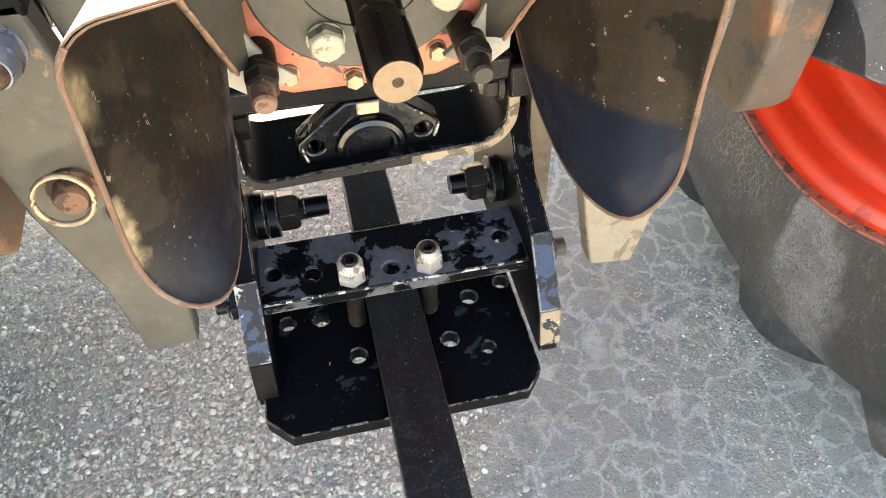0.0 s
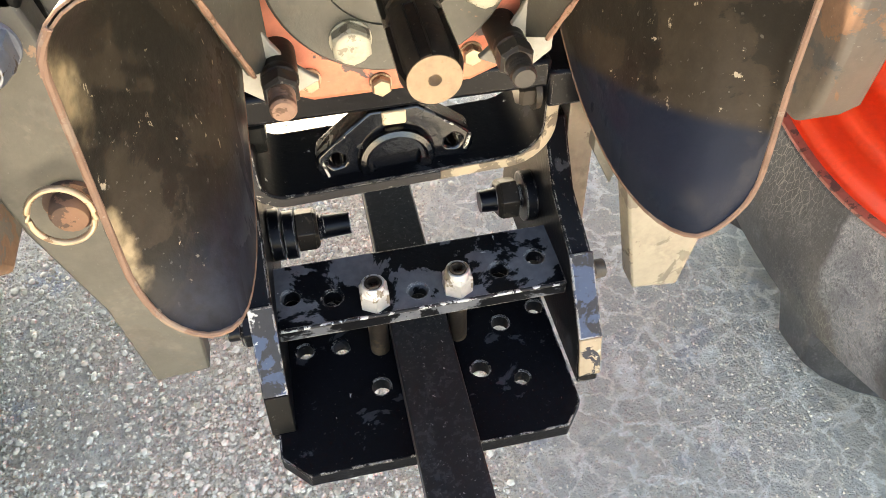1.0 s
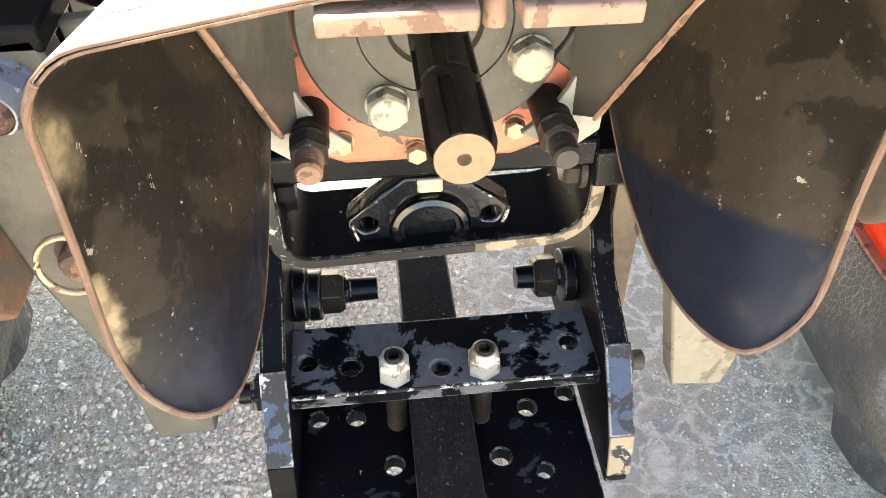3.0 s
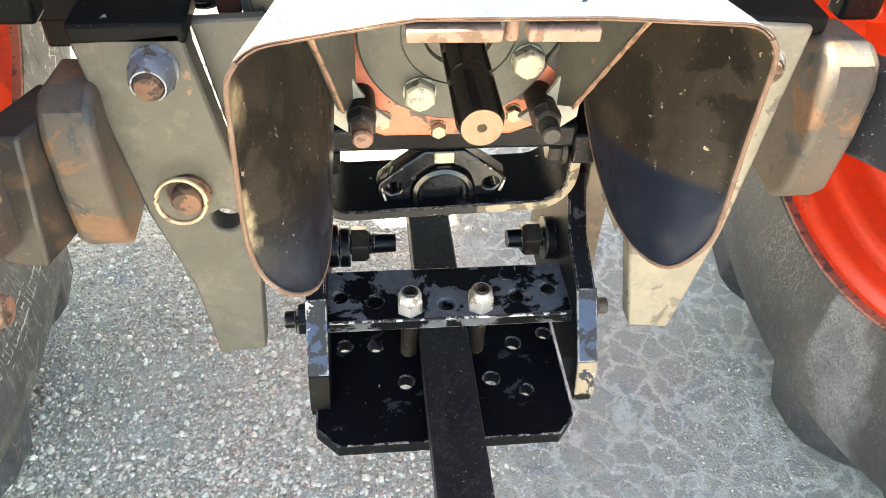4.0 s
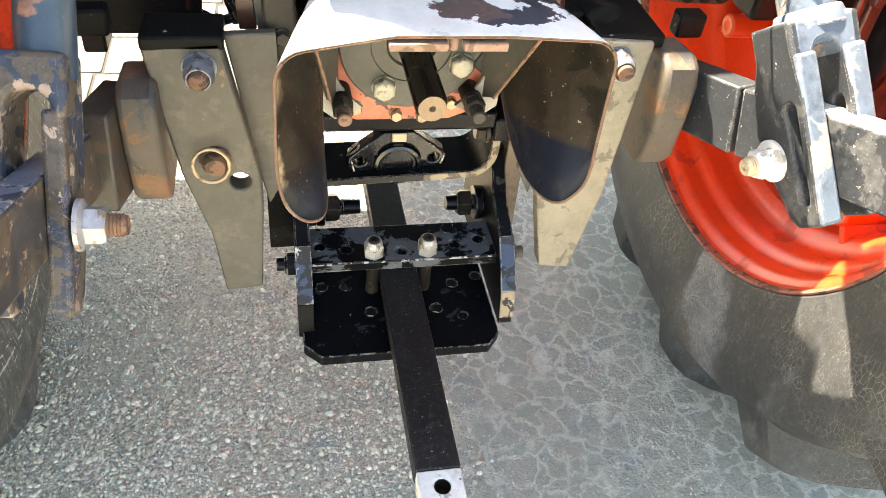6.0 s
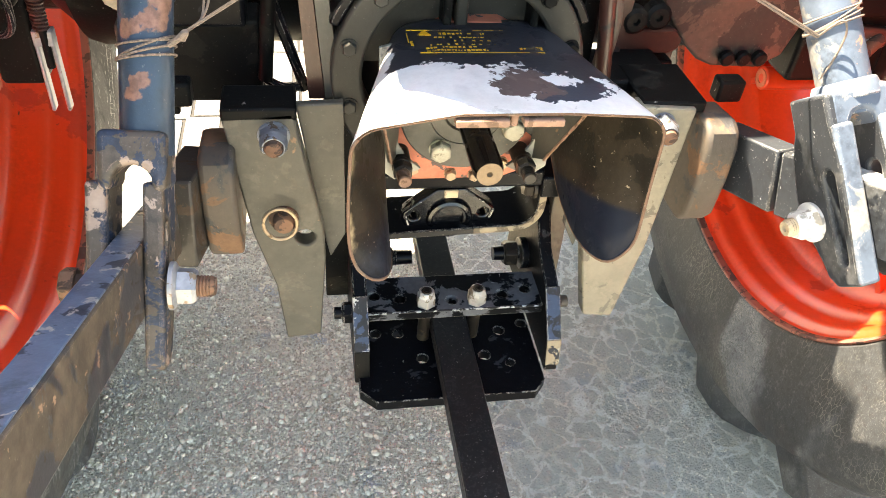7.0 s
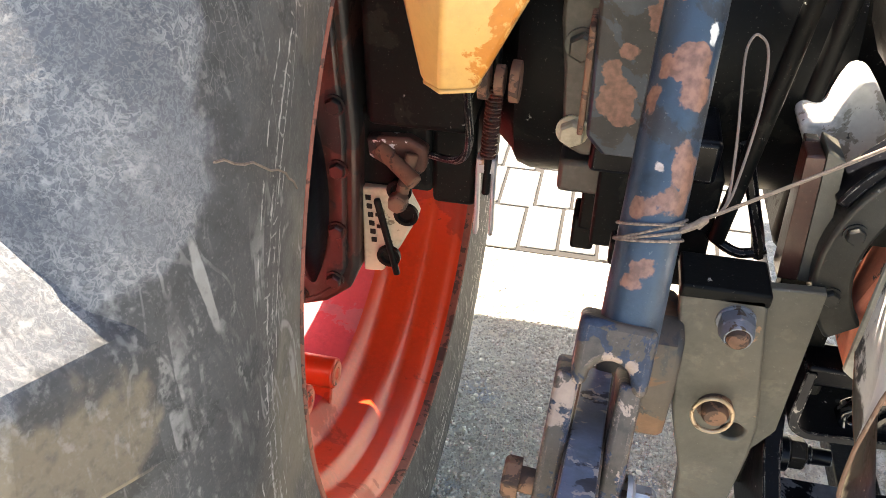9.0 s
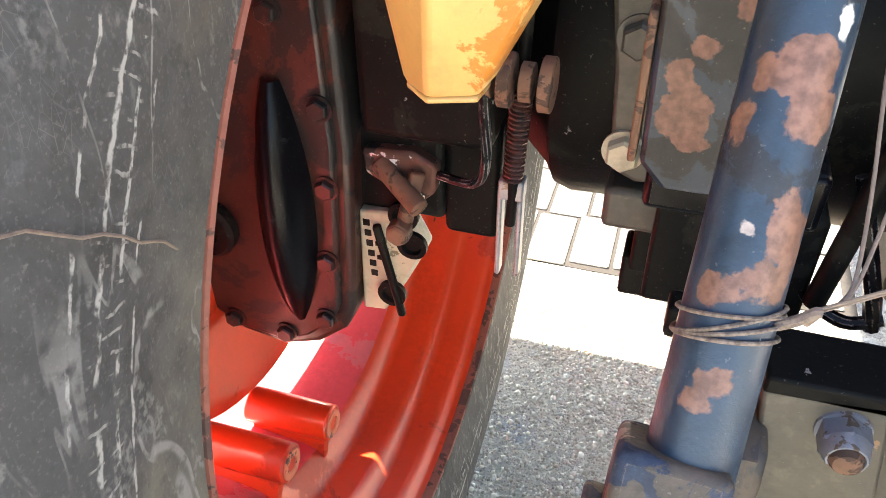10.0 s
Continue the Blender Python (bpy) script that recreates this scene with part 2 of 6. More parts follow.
        turn = calc("ADD", calc("MULTIPLY", calc("ARCTAN2", dz, dy), 60.0), calc("MULTIPLY", noise_at(35.0, 4.0), 1.6))
        rung = times(step(calc("ABSOLUTE", calc("SUBTRACT", calc("FRACT", turn), 0.5)), 0.11, 0.05), step(calc("ABSOLUTE", calc("SUBTRACT", rad, 0.5425)), 0.014, 0.010))
        marks = times(times(rung, step(noise_at(75.0, 5.0), 0.47, 0.56)), 0.7)
        for ring_r, half, gate in ((0.5490, 0.0022, 0.44), (0.5340, 0.0018, 0.47), (0.5210, 0.0013, 0.50), (0.5650, 0.0013, 0.53)):
            band = step(calc("ABSOLUTE", calc("SUBTRACT", rad, ring_r)), half, half * 0.4)
            marks = calc("MAXIMUM", marks, times(band, step(noise_at(48.0, 6.0), gate, gate + 0.08)))
        col = mix(times(times(marks, step(noise_at(200.0, 4.0), 0.32, 0.52)), 0.8), col, (0.42, 0.415, 0.395))
    v = n.new("ShaderNodeTexVoronoi")
    v.feature = "DISTANCE_TO_EDGE"
    v.inputs["Scale"].default_value = 150.0 if dusty else 85.0
    wp = n.new("ShaderNodeMapping")
    wp.inputs["Scale"].default_value = (1.0, 1.6, 0.7)
    l.new(co, wp.inputs["Vector"])
    l.new(wp.outputs[0], v.inputs["Vector"])
    crack = times(step(v.outputs["Distance"], 0.03 if dusty else 0.05, 0.006), step(noise_at(9.0, 6.0), 0.52 if dusty else 0.44, 0.66))
    col = mix(times(crack, 0.35 if dusty else 0.5), col, (0.24, 0.23, 0.205))
    l.new(col, b.inputs["Base Color"])
    return m


RUBBER = rubber_material()
RUBBER_DUSTY = rubber_material((-0.60, -0.50, 1.16))
SHIELD_TOP = material("white_shield_paint", (0.78, 0.78, 0.76), 0.45, 0.0, (0.62, 0.62, 0.60), 0.3, 14.0, grain=0.06)


def worn_shield(m):
    """White paint peeled to a brown island and to black at the back and along one shoulder."""
    n, l = m.node_tree.nodes, m.node_tree.links
    b = n["Principled BSDF"]
    white = b.inputs["Base Color"].links[0].from_socket
    co = n.new("ShaderNodeTexCoord").outputs["Object"]
    sep = n.new("ShaderNodeSeparateXYZ")
    l.new(co, sep.inputs[0])
    nz = n.new("ShaderNodeTexNoise")
    nz.inputs["Scale"].default_value, nz.inputs["Detail"].default_value, nz.inputs["Roughness"].default_value = 26.0, 7.0, 0.6
    l.new(co, nz.inputs["Vector"])

    def op(kind, a, c):
        q = n.new("ShaderNodeMath")
        q.operation = kind
        for k, v in enumerate((a, c)):
            if isinstance(v, (int, float)):
                q.inputs[k].default_value = v
            else:
                l.new(v, q.inputs[k])
        return q.outputs[0]

    def step(v, a, c):
        r = n.new("ShaderNodeMapRange")
        r.interpolation_type = "SMOOTHSTEP"
        r.inputs["From Min"].default_value, r.inputs["From Max"].default_value = a, c
        l.new(v, r.inputs["Value"])
        return r.outputs["Result"]

    def mix(f, a, c):
        x = n.new("ShaderNodeMix")
        x.data_type = "RGBA"
        l.new(f, x.inputs[0])
        for sock, v in ((x.inputs[6], a), (x.inputs[7], c)):
            if isinstance(v, tuple):
                sock.default_value = (*v, 1)
            else:
                l.new(v, sock)
        return x.outputs[2]

    wob = op("MULTIPLY", op("SUBTRACT", nz.outputs["Fac"], 0.5), 0.13)
    back = step(op("ADD", op("SUBTRACT", sep.outputs["Y"], op("MULTIPLY", sep.outputs["X"], -0.25)), wob), -0.068, -0.064)
    inner = step(op("ADD", sep.outputs["X"], op("MULTIPLY", wob, 0.4)), -0.106, -0.102)
    black = op("MULTIPLY", back, inner)
    d = n.new("ShaderNodeVectorMath")
    d.operation = "DISTANCE"
    sc = n.new("ShaderNodeVectorMath")
    sc.operation = "MULTIPLY"
    sc.inputs[1].default_value = (1.0, 1.3, 0.0)
    l.new(co, sc.inputs[0])
    l.new(sc.outputs[0], d.inputs[0])
    d.inputs[1].default_value = (0.022, -0.124, 0.0)
    island = step(op("SUBTRACT", d.outputs["Value"], op("MULTIPLY", wob, 0.95)), 0.037, 0.035)
    d2 = n.new("ShaderNodeVectorMath")
    d2.operation = "DISTANCE"
    l.new(sc.outputs[0], d2.inputs[0])
    d2.inputs[1].default_value = (0.068, -0.130, 0.0)
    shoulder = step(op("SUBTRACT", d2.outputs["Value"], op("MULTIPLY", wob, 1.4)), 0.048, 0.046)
    d3 = n.new("ShaderNodeVectorMath")
    d3.operation = "DISTANCE"
    l.new(sc.outputs[0], d3.inputs[0])
    d3.inputs[1].default_value = (0.060, -0.122, 0.0)
    fleck = step(op("SUBTRACT", d3.outputs["Value"], op("MULTIPLY", wob, 0.8)), 0.015, 0.013)
    # darker grey towards the foot of the wings
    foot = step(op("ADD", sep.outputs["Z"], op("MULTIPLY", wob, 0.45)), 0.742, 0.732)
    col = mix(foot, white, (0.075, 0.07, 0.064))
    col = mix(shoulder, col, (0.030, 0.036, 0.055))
    col = mix(black, col, (0.022, 0.023, 0.030))
    col = mix(island, col, (0.11, 0.075, 0.068))
    col = mix(fleck, col, white)
    l.new(col, b.inputs["Base Color"])


worn_shield(SHIELD_TOP)
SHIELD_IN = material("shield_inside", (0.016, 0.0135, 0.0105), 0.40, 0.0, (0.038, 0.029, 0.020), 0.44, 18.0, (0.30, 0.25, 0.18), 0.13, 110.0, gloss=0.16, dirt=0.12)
SHIELD_EDGE = material("shield_edge", (0.15, 0.090, 0.062), 0.7, 0.0, (0.22, 0.155, 0.115), 0.35, 50.0, gloss=0.2)


def patches(m, spots, scale=45.0, wobble=0.03):
    """Lays ragged spots over a material's colour: (place, squash, radius, colour, softness)."""
    n, l = m.node_tree.nodes, m.node_tree.links
    b = n["Principled BSDF"]
    col = b.inputs["Base Color"].links[0].from_socket
    co = n.new("ShaderNodeTexCoord").outputs["Object"]
    nz = n.new("ShaderNodeTexNoise")
    nz.inputs["Scale"].default_value, nz.inputs["Detail"].default_value = scale, 7.0
    l.new(co, nz.inputs["Vector"])
    mn = n.new("ShaderNodeTexNoise")
    mn.inputs["Scale"].default_value, mn.inputs["Detail"].default_value = 150.0, 6.0
    l.new(co, mn.inputs["Vector"])
    mr = n.new("ShaderNodeMapRange")
    mr.inputs["From Min"].default_value, mr.inputs["From Max"].default_value = 0.35, 0.62
    l.new(mn.outputs["Fac"], mr.inputs["Value"])
    mottle = mr.outputs["Result"]
    for place, squash, radius, colour, soft in spots:
        sc = n.new("ShaderNodeVectorMath")
        sc.operation = "MULTIPLY"
        sc.inputs[1].default_value = squash
        l.new(co, sc.inputs[0])
        d = n.new("ShaderNodeVectorMath")
        d.operation = "DISTANCE"
        d.inputs[1].default_value = tuple(p * q for p, q in zip(place, squash))
        l.new(sc.outputs[0], d.inputs[0])
        w = n.new("ShaderNodeMath")
        w.operation = "MULTIPLY_ADD"
        w.inputs[1].default_value = -wobble
        l.new(nz.outputs["Fac"], w.inputs[0])
        l.new(d.outputs["Value"], w.inputs[2])
        r = n.new("ShaderNodeMapRange")
        r.interpolation_type = "SMOOTHSTEP"
        r.inputs["From Min"].default_value, r.inputs["From Max"].default_value = radius - wobble / 2 + soft, radius - wobble / 2 - soft
        l.new(w.outputs[0], r.inputs["Value"])
        shade = n.new("ShaderNodeMix")
        shade.data_type = "RGBA"
        l.new(mottle, shade.inputs[0])
        shade.inputs[6].default_value = (*(c * 0.62 for c in colour), 1)
        shade.inputs[7].default_value = (*(c * 1.12 for c in colour), 1)
        x = n.new("ShaderNodeMix")
        x.data_type = "RGBA"
        l.new(r.outputs["Result"], x.inputs[0])
        l.new(col, x.inputs[6])
        l.new(shade.outputs[2], x.inputs[7])
        col = x.outputs[2]
    l.new(col, b.inputs["Base Color"])


def foot_sheen(m, side, slope, level, colour):
    """Paints a blue-black sky reflection below the bend of one wing: the line z = level + slope * y."""
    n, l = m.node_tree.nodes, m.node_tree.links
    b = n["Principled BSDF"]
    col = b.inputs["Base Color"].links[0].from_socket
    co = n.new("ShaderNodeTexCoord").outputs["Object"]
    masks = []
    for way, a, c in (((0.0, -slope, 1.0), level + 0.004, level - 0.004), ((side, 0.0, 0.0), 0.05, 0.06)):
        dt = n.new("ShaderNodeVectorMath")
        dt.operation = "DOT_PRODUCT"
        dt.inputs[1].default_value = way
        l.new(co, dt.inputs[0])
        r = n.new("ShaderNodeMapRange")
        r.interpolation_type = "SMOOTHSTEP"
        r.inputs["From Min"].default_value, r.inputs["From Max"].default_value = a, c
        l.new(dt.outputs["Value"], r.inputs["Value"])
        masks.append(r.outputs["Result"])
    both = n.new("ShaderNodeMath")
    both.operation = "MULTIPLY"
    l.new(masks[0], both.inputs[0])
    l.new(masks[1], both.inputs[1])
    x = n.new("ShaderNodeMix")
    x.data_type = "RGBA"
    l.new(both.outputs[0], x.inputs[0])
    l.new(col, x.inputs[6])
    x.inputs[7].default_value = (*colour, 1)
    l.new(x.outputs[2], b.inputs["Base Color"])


# bare tan patches by the front edge; painted blue-black sky sheen towards wing foot
foot_sheen(SHIELD_IN, 1, -0.28, 0.735, (0.007, 0.0105, 0.020))
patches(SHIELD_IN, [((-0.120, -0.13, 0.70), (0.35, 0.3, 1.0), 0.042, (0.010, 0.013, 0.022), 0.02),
                    ((-0.155, -0.168, 0.768), (0.8, 1.0, 0.42), 0.0070, (0.28, 0.21, 0.125), 0.004),
                    ((-0.155, -0.160, 0.850), (0.6, 0.9, 0.5), 0.009, (0.24, 0.18, 0.105), 0.006)])
BROWN_OLIVE = material("dusty_brown_casting", (0.060, 0.043, 0.032), 0.5, 0.0, (0.032, 0.026, 0.021), 0.4, 9.0, (0.02, 0.02, 0.02), 0.2, 25.0, dirt=0.6)
patches(ROD_BLUE, [((-0.325, -0.048, 1.055), (1.0, 1.0, 1.0), 0.0165, RUST_PRIMER, 0.001), ((-0.319, -0.056, 1.036), (1.0, 1.0, 0.9), 0.0135, RUST_PRIMER, 0.001),
                   ((-0.341, -0.046, 1.050), (1.0, 1.0, 0.6), 0.007, RUST_PRIMER, 0.001), ((-0.350, -0.055, 1.028), (1.0, 1.0, 0.6), 0.007, RUST_PRIMER, 0.001),
                   ((-0.318, -0.085, 0.988), (1.0, 0.7, 0.5), 0.011, RUST_PRIMER, 0.001), ((-0.322, -0.098, 0.966), (0.6, 1.0, 1.0), 0.010, RUST_PRIMER, 0.001),
                   ((-0.350, -0.103, 0.960), (0.35, 1.0, 1.0), 0.0075, RUST_PRIMER, 0.001), ((-0.338, -0.131, 0.924), (0.7, 1.0, 1.0), 0.008, RUST_PRIMER, 0.001),
                   ((-0.350, -0.135, 0.914), (0.5, 1.0, 1.0), 0.006, RUST_PRIMER, 0.001), ((-0.338, -0.088, 0.989), (1.0, 1.0, 1.0), 0.003, (0.5, 0.42, 0.38), 0.001),
                   ((-0.312, -0.030, 1.074), (1.3, 0.5, 0.5), 0.0045, (0.6, 0.6, 0.58), 0.001), ((-0.340, -0.01, 1.12), (1.0, 0.7, 0.6), 0.018, RUST_PRIMER, 0.001)], 110.0, 0.014)
# darker copy of the rod's blue, with the arm's deep shade painted in
ARM_BLUE = material("shaded_blue_paint", (0.012, 0.022, 0.036), 0.4, 0.0, (0.020, 0.020, 0.020), 0.45, 20.0, (0.30, 0.28, 0.25), 0.06, 60.0, grain=0.45, grain_scale=48.0, bump=0.3, dirt=0.4)
patches(ARM_BLUE, [((-0.372, 0.075, 0.962), (1.0, 0.3, 0.85), 0.018, (0.15, 0.070, 0.050), 0.001), ((-0.365, 0.075, 0.944), (1.0, 0.3, 1.0), 0.010, (0.15, 0.070, 0.050), 0.001), ((-0.380, 0.075, 0.988), (1.0, 0.3, 0.6), 0.009, (0.15, 0.070, 0.050), 0.001),
                   ((-0.368, 0.075, 1.010), (0.8, 0.3, 1.0), 0.007, (0.15, 0.070, 0.050), 0.001), ((-0.345, 0.075, 1.045), (1.0, 0.3, 0.7), 0.011, (0.15, 0.070, 0.050), 0.001)], 110.0, 0.014)
AMBER = material("amber_plastic", (0.62, 0.36, 0.12), 0.35, 0.0, (0.55, 0.20, 0.03), 0.33, 14.0, (0.25, 0.09, 0.03), 0.08, 40.0, grain=0.12)
TWINE = material("grey_twine", (0.17, 0.13, 0.105), 0.9, 0.0, grain=0.5, grain_scale=300.0)
YELLOW = material("yellow_label", (0.70, 0.38, 0.02), 0.5, 0.0, (0.10, 0.07, 0.03), 0.34, 60.0)
CONCRETE = material("concrete", (0.24, 0.235, 0.22), 0.85, 0.0, (0.20, 0.195, 0.185), 0.4, 60.0, (0.2, 0.19, 0.17), 0.2, 160.0, bump=0.8, bump_scale=150.0)
JOINT = material("joint_sand", (0.02, 0.018, 0.016), 0.9, 0.0, (0.035, 0.032, 0.03), 0.4, 40.0)
FLANGE_GREY = material("light_grey_paint", (0.27, 0.26, 0.225), 0.5, 0.0, (0.2, 0.19, 0.16), 0.3, 18.0)
PALE_TAN = material("pale_tan_steel", (0.45, 0.36, 0.24), 0.6, 0.0, (0.25, 0.2, 0.14), 0.3, 25.0)
SCRAPED = material("scraped_paint", (0.42, 0.42, 0.41), 0.5, 0.2, (0.012, 0.012, 0.015), 0.58, 75.0)
TAN_CHIPPED = material("chipped_tan_edge", (0.24, 0.19, 0.125), 0.6, 0.0, (0.02, 0.022, 0.03), 0.42, 45.0, (0.42, 0.38, 0.30), 0.14, 90.0)
BOLT_CREAM = material("dull_cream_plating", (0.41, 0.38, 0.295), 0.5, 0.1, (0.27, 0.24, 0.18), 0.38, 70.0)
BLACK_GLOSS = material("glossy_black_paint", (0.004, 0.0045, 0.006), 0.16, 0.0, (0.014, 0.015, 0.018), 0.2, 40.0, gloss=0.6, dirt=0.0, specks=0.05, bump=0.4, bump_scale=40.0)
BARE_TAN = material("bare_tan_steel", (0.30, 0.245, 0.17), 0.5, 0.1, (0.15, 0.12, 0.085), 0.4, 45.0, (0.02, 0.02, 0.022), 0.14, 80.0)
CHIPPED_PALE = material("pale_chips", (0.42, 0.39, 0.34), 0.5, 0.0, (0.02, 0.02, 0.02), 0.45, 160.0)
CHIPPED = material("chipped_black", (0.010, 0.010, 0.012), 0.4, 0.0, (0.42, 0.39, 0.34), 0.2, 60.0)
OLIVE_TAN = material("tan_olive_paint", (0.225, 0.200, 0.150), 0.55, 0.0, (0.17, 0.15, 0.115), 0.3, 30.0, dirt=0.5)
LINK_END = material("worn_brown_steel", (0.072, 0.058, 0.046), 0.6, 0.0, (0.19, 0.105, 0.06), 0.36, 16.0, (0.04, 0.04, 0.042), 0.3, 9.0, dirt=0.6)
SHANK = material("rusty_dark_shank", (0.030, 0.026, 0.022), 0.5, 0.0, (0.085, 0.055, 0.035), 0.36, 40.0, (0.20, 0.18, 0.15), 0.12, 120.0)
# two darker copies of the olive paint, shade put into the colour
OLIVE_SHADE = material("shaded_olive_paint", (0.039, 0.038, 0.033), 0.45, 0.0, (0.066, 0.062, 0.051), 0.3, 16.0, (0.20, 0.19, 0.16), 0.07, 60.0, dirt=0.5)
OLIVE_DEEP_SHADE = material("deep_shaded_olive_paint", (0.023, 0.023, 0.020), 0.4, 0.0, (0.034, 0.033, 0.028), 0.34, 18.0, (0.20, 0.19, 0.16), 0.07, 60.0, gloss=0.3)
# scratched blue, brightened by a painted-in sky reflection
BAR_TOP = material("scratched_sky_blue_top", (0.090, 0.125, 0.185), 0.36, 0.0, (0.040, 0.050, 0.075), 0.36, 22.0, (0.36, 0.34, 0.31), 0.27, 55.0, grain=0.5, grain_scale=70.0)
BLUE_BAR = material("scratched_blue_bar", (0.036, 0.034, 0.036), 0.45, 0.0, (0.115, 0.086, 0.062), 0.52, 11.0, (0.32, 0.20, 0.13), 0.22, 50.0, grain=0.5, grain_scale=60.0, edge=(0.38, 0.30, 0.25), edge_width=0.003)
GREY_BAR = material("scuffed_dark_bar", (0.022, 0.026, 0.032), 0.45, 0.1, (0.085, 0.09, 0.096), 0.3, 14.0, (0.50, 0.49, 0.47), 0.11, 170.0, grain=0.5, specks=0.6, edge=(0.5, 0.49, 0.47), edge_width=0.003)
BLUE_PALE = material("faded_blue_paint", (0.085, 0.11, 0.15), 0.42, 0.1, (0.30, 0.30, 0.295), 0.36, 16.0, (0.38, 0.22, 0.15), 0.22, 15.0, grain=0.45, edge=(0.55, 0.50, 0.46), edge_width=0.004)
# bare pale steel; also stands in for sunlight on the link top and lug
BARE_SUNLIT = material("bare_sunlit_steel", (0.62, 0.62, 0.60), 0.5, 0.1, (0.4, 0.38, 0.34), 0.3, 30.0, (0.06, 0.06, 0.06), 0.12, 60.0)


# ---- shapes ----
def part(name, bm, mat, parent=None, label="", smooth=True, bevel=0.0, segments=2):
    me = bpy.data.meshes.new(name)
    bmesh.ops.recalc_face_normals(bm, faces=bm.faces)
    bm.to_mesh(me)
    bm.free()
    me.materials.append(mat)
    ob = new(name, me)
    if smooth:
        me.polygons.foreach_set("use_smooth", [True] * len(me.polygons))
        me.set_sharp_from_angle(angle=radians(35))
    if bevel:
        md = ob.modifiers.new("bevel", "BEVEL")
        md.width, md.segments, md.limit_method, md.angle_limit = bevel, segments, "ANGLE", radians(40)
    if parent:
        ob.parent = parent
        ob.matrix_parent_inverse = parent_place(parent).inverted()
    if label:
        tagged(ob, label)
    return ob


def parent_place(ob):
    return Matrix.Translation(ob.location) if ob.type == "EMPTY" else Matrix.Identity(4)


def thing(name, place, label, category, group="", kind=""):
    ob = new(name)
    ob.empty_display_size = 0.05
    ob.location = place
    return tagged(ob, label, category, group, kind)


def frame_for(axis):
    a = Vector(axis).normalized()
    return a.to_track_quat("Z", "Y").to_matrix().to_4x4()


def box(bm, c, size, turn=None):
    m = Matrix.Translation(c) @ (turn or Matrix.Identity(4)) @ Matrix.Diagonal((*size, 1))
    bmesh.ops.create_cube(bm, size=1.0, matrix=m)
    return bm


def cyl(bm, p0, p1, r0, r1=None, n=24, spin=0.0):
    p0, p1 = Vector(p0), Vector(p1)
    m = Matrix.Translation((p0 + p1) / 2) @ frame_for(p1 - p0) @ Matrix.Rotation(spin, 4, "Z")
    bmesh.ops.create_cone(bm, cap_ends=True, segments=n, radius1=r0, radius2=r0 if r1 is None else r1, depth=(p1 - p0).length, matrix=m)
    return bm


def lathe(bm, centre, axis, profile, n=48):
    """Turns (distance along axis, radius) pairs round the axis."""
    m = Matrix.Translation(centre) @ frame_for(axis)
    rings = []
    for d, r in profile:
        rings.append([bm.verts.new(m @ Vector((r * math.cos(a), r * math.sin(a), d))) for a in (2 * math.pi * k / n for k in range(n))] if r > 1e-5 else [bm.verts.new(m @ Vector((0, 0, d)))])
    for a, c in zip(rings, rings[1:]):
        for k in range(n):
            if len(a) == 1 and len(c) == 1:
                continue
            vs = [a[k % len(a)], a[(k + 1) % len(a)], c[(k + 1) % len(c)], c[k % len(c)]]
            vs = [v for q, v in enumerate(vs) if v not in vs[:q]]
            bm.faces.new(vs)
    return bm


def slab(bm, outline, m, depth, holes=()):
    """A plate: the outline in the local xy plane of m, depth thick downwards along local z; round holes (x, y, r)."""
    top = [bm.verts.new(m @ Vector((x, y, 0))) for x, y in outline]
    edges = [bm.edges.new((top[k], top[(k + 1) % len(top)])) for k in range(len(top))]
    for hole in holes:
        if len(hole) == 3 and not isinstance(hole[0], tuple):
            hx, hy, hr = hole
            hole = [(hx + hr * math.cos(a), hy + hr * math.sin(a)) for a in (2 * math.pi * k / 16 for k in range(16))]
        ring = [bm.verts.new(m @ Vector((x, y, 0))) for x, y in hole]
        edges += [bm.edges.new((ring[k], ring[(k + 1) % len(ring)])) for k in range(len(ring))]
    made = bmesh.ops.triangle_fill(bm, use_beauty=True, use_dissolve=False, edges=edges)
    faces = [f for f in made["geom"] if isinstance(f, bmesh.types.BMFace)]
    ext = bmesh.ops.extrude_face_region(bm, geom=faces)
    way = m.to_3x3() @ Vector((0, 0, -depth))
    bmesh.ops.translate(bm, vec=way, verts=[v for v in ext["geom"] if isinstance(v, bmesh.types.BMVert)])
    return bm


def sweep(bm, pts, r, n=10):
    pts = [Vector(p) for p in pts]
    rings = []
    for k, p in enumerate(pts):
        t = (pts[min(k + 1, len(pts) - 1)] - pts[max(k - 1, 0)]).normalized()
        side = t.cross(Vector((0.13, 0.31, 0.94))).normalized()
        up = side.cross(t)
        rr = r[k] if isinstance(r, (list, tuple)) else r
        rings.append([bm.verts.new(p + rr * (math.cos(a) * side + math.sin(a) * up)) for a in (2 * math.pi * j / n for j in range(n))])
    for a, c in zip(rings, rings[1:]):
        for j in range(n):
            bm.faces.new((a[j], a[(j + 1) % n], c[(j + 1) % n], c[j]))
    bm.faces.new(rings[0])
    bm.faces.new(rings[-1])
    return bm


def smooth_path(pts, steps=8):
    pts = [Vector(p) for p in pts]
    out = []
    for k in range(len(pts) - 1):
        a, b, c, d = pts[max(k - 1, 0)], pts[k], pts[k + 1], pts[min(k + 2, len(pts) - 1)]
        for q in range(steps):
            t = q / steps
            out.append(0.5 * (2 * b + (c - a) * t + (2 * a - 5 * b + 4 * c - d) * t * t + (3 * b - a - 3 * c + d) * t ** 3))
    return out + [pts[-1]]


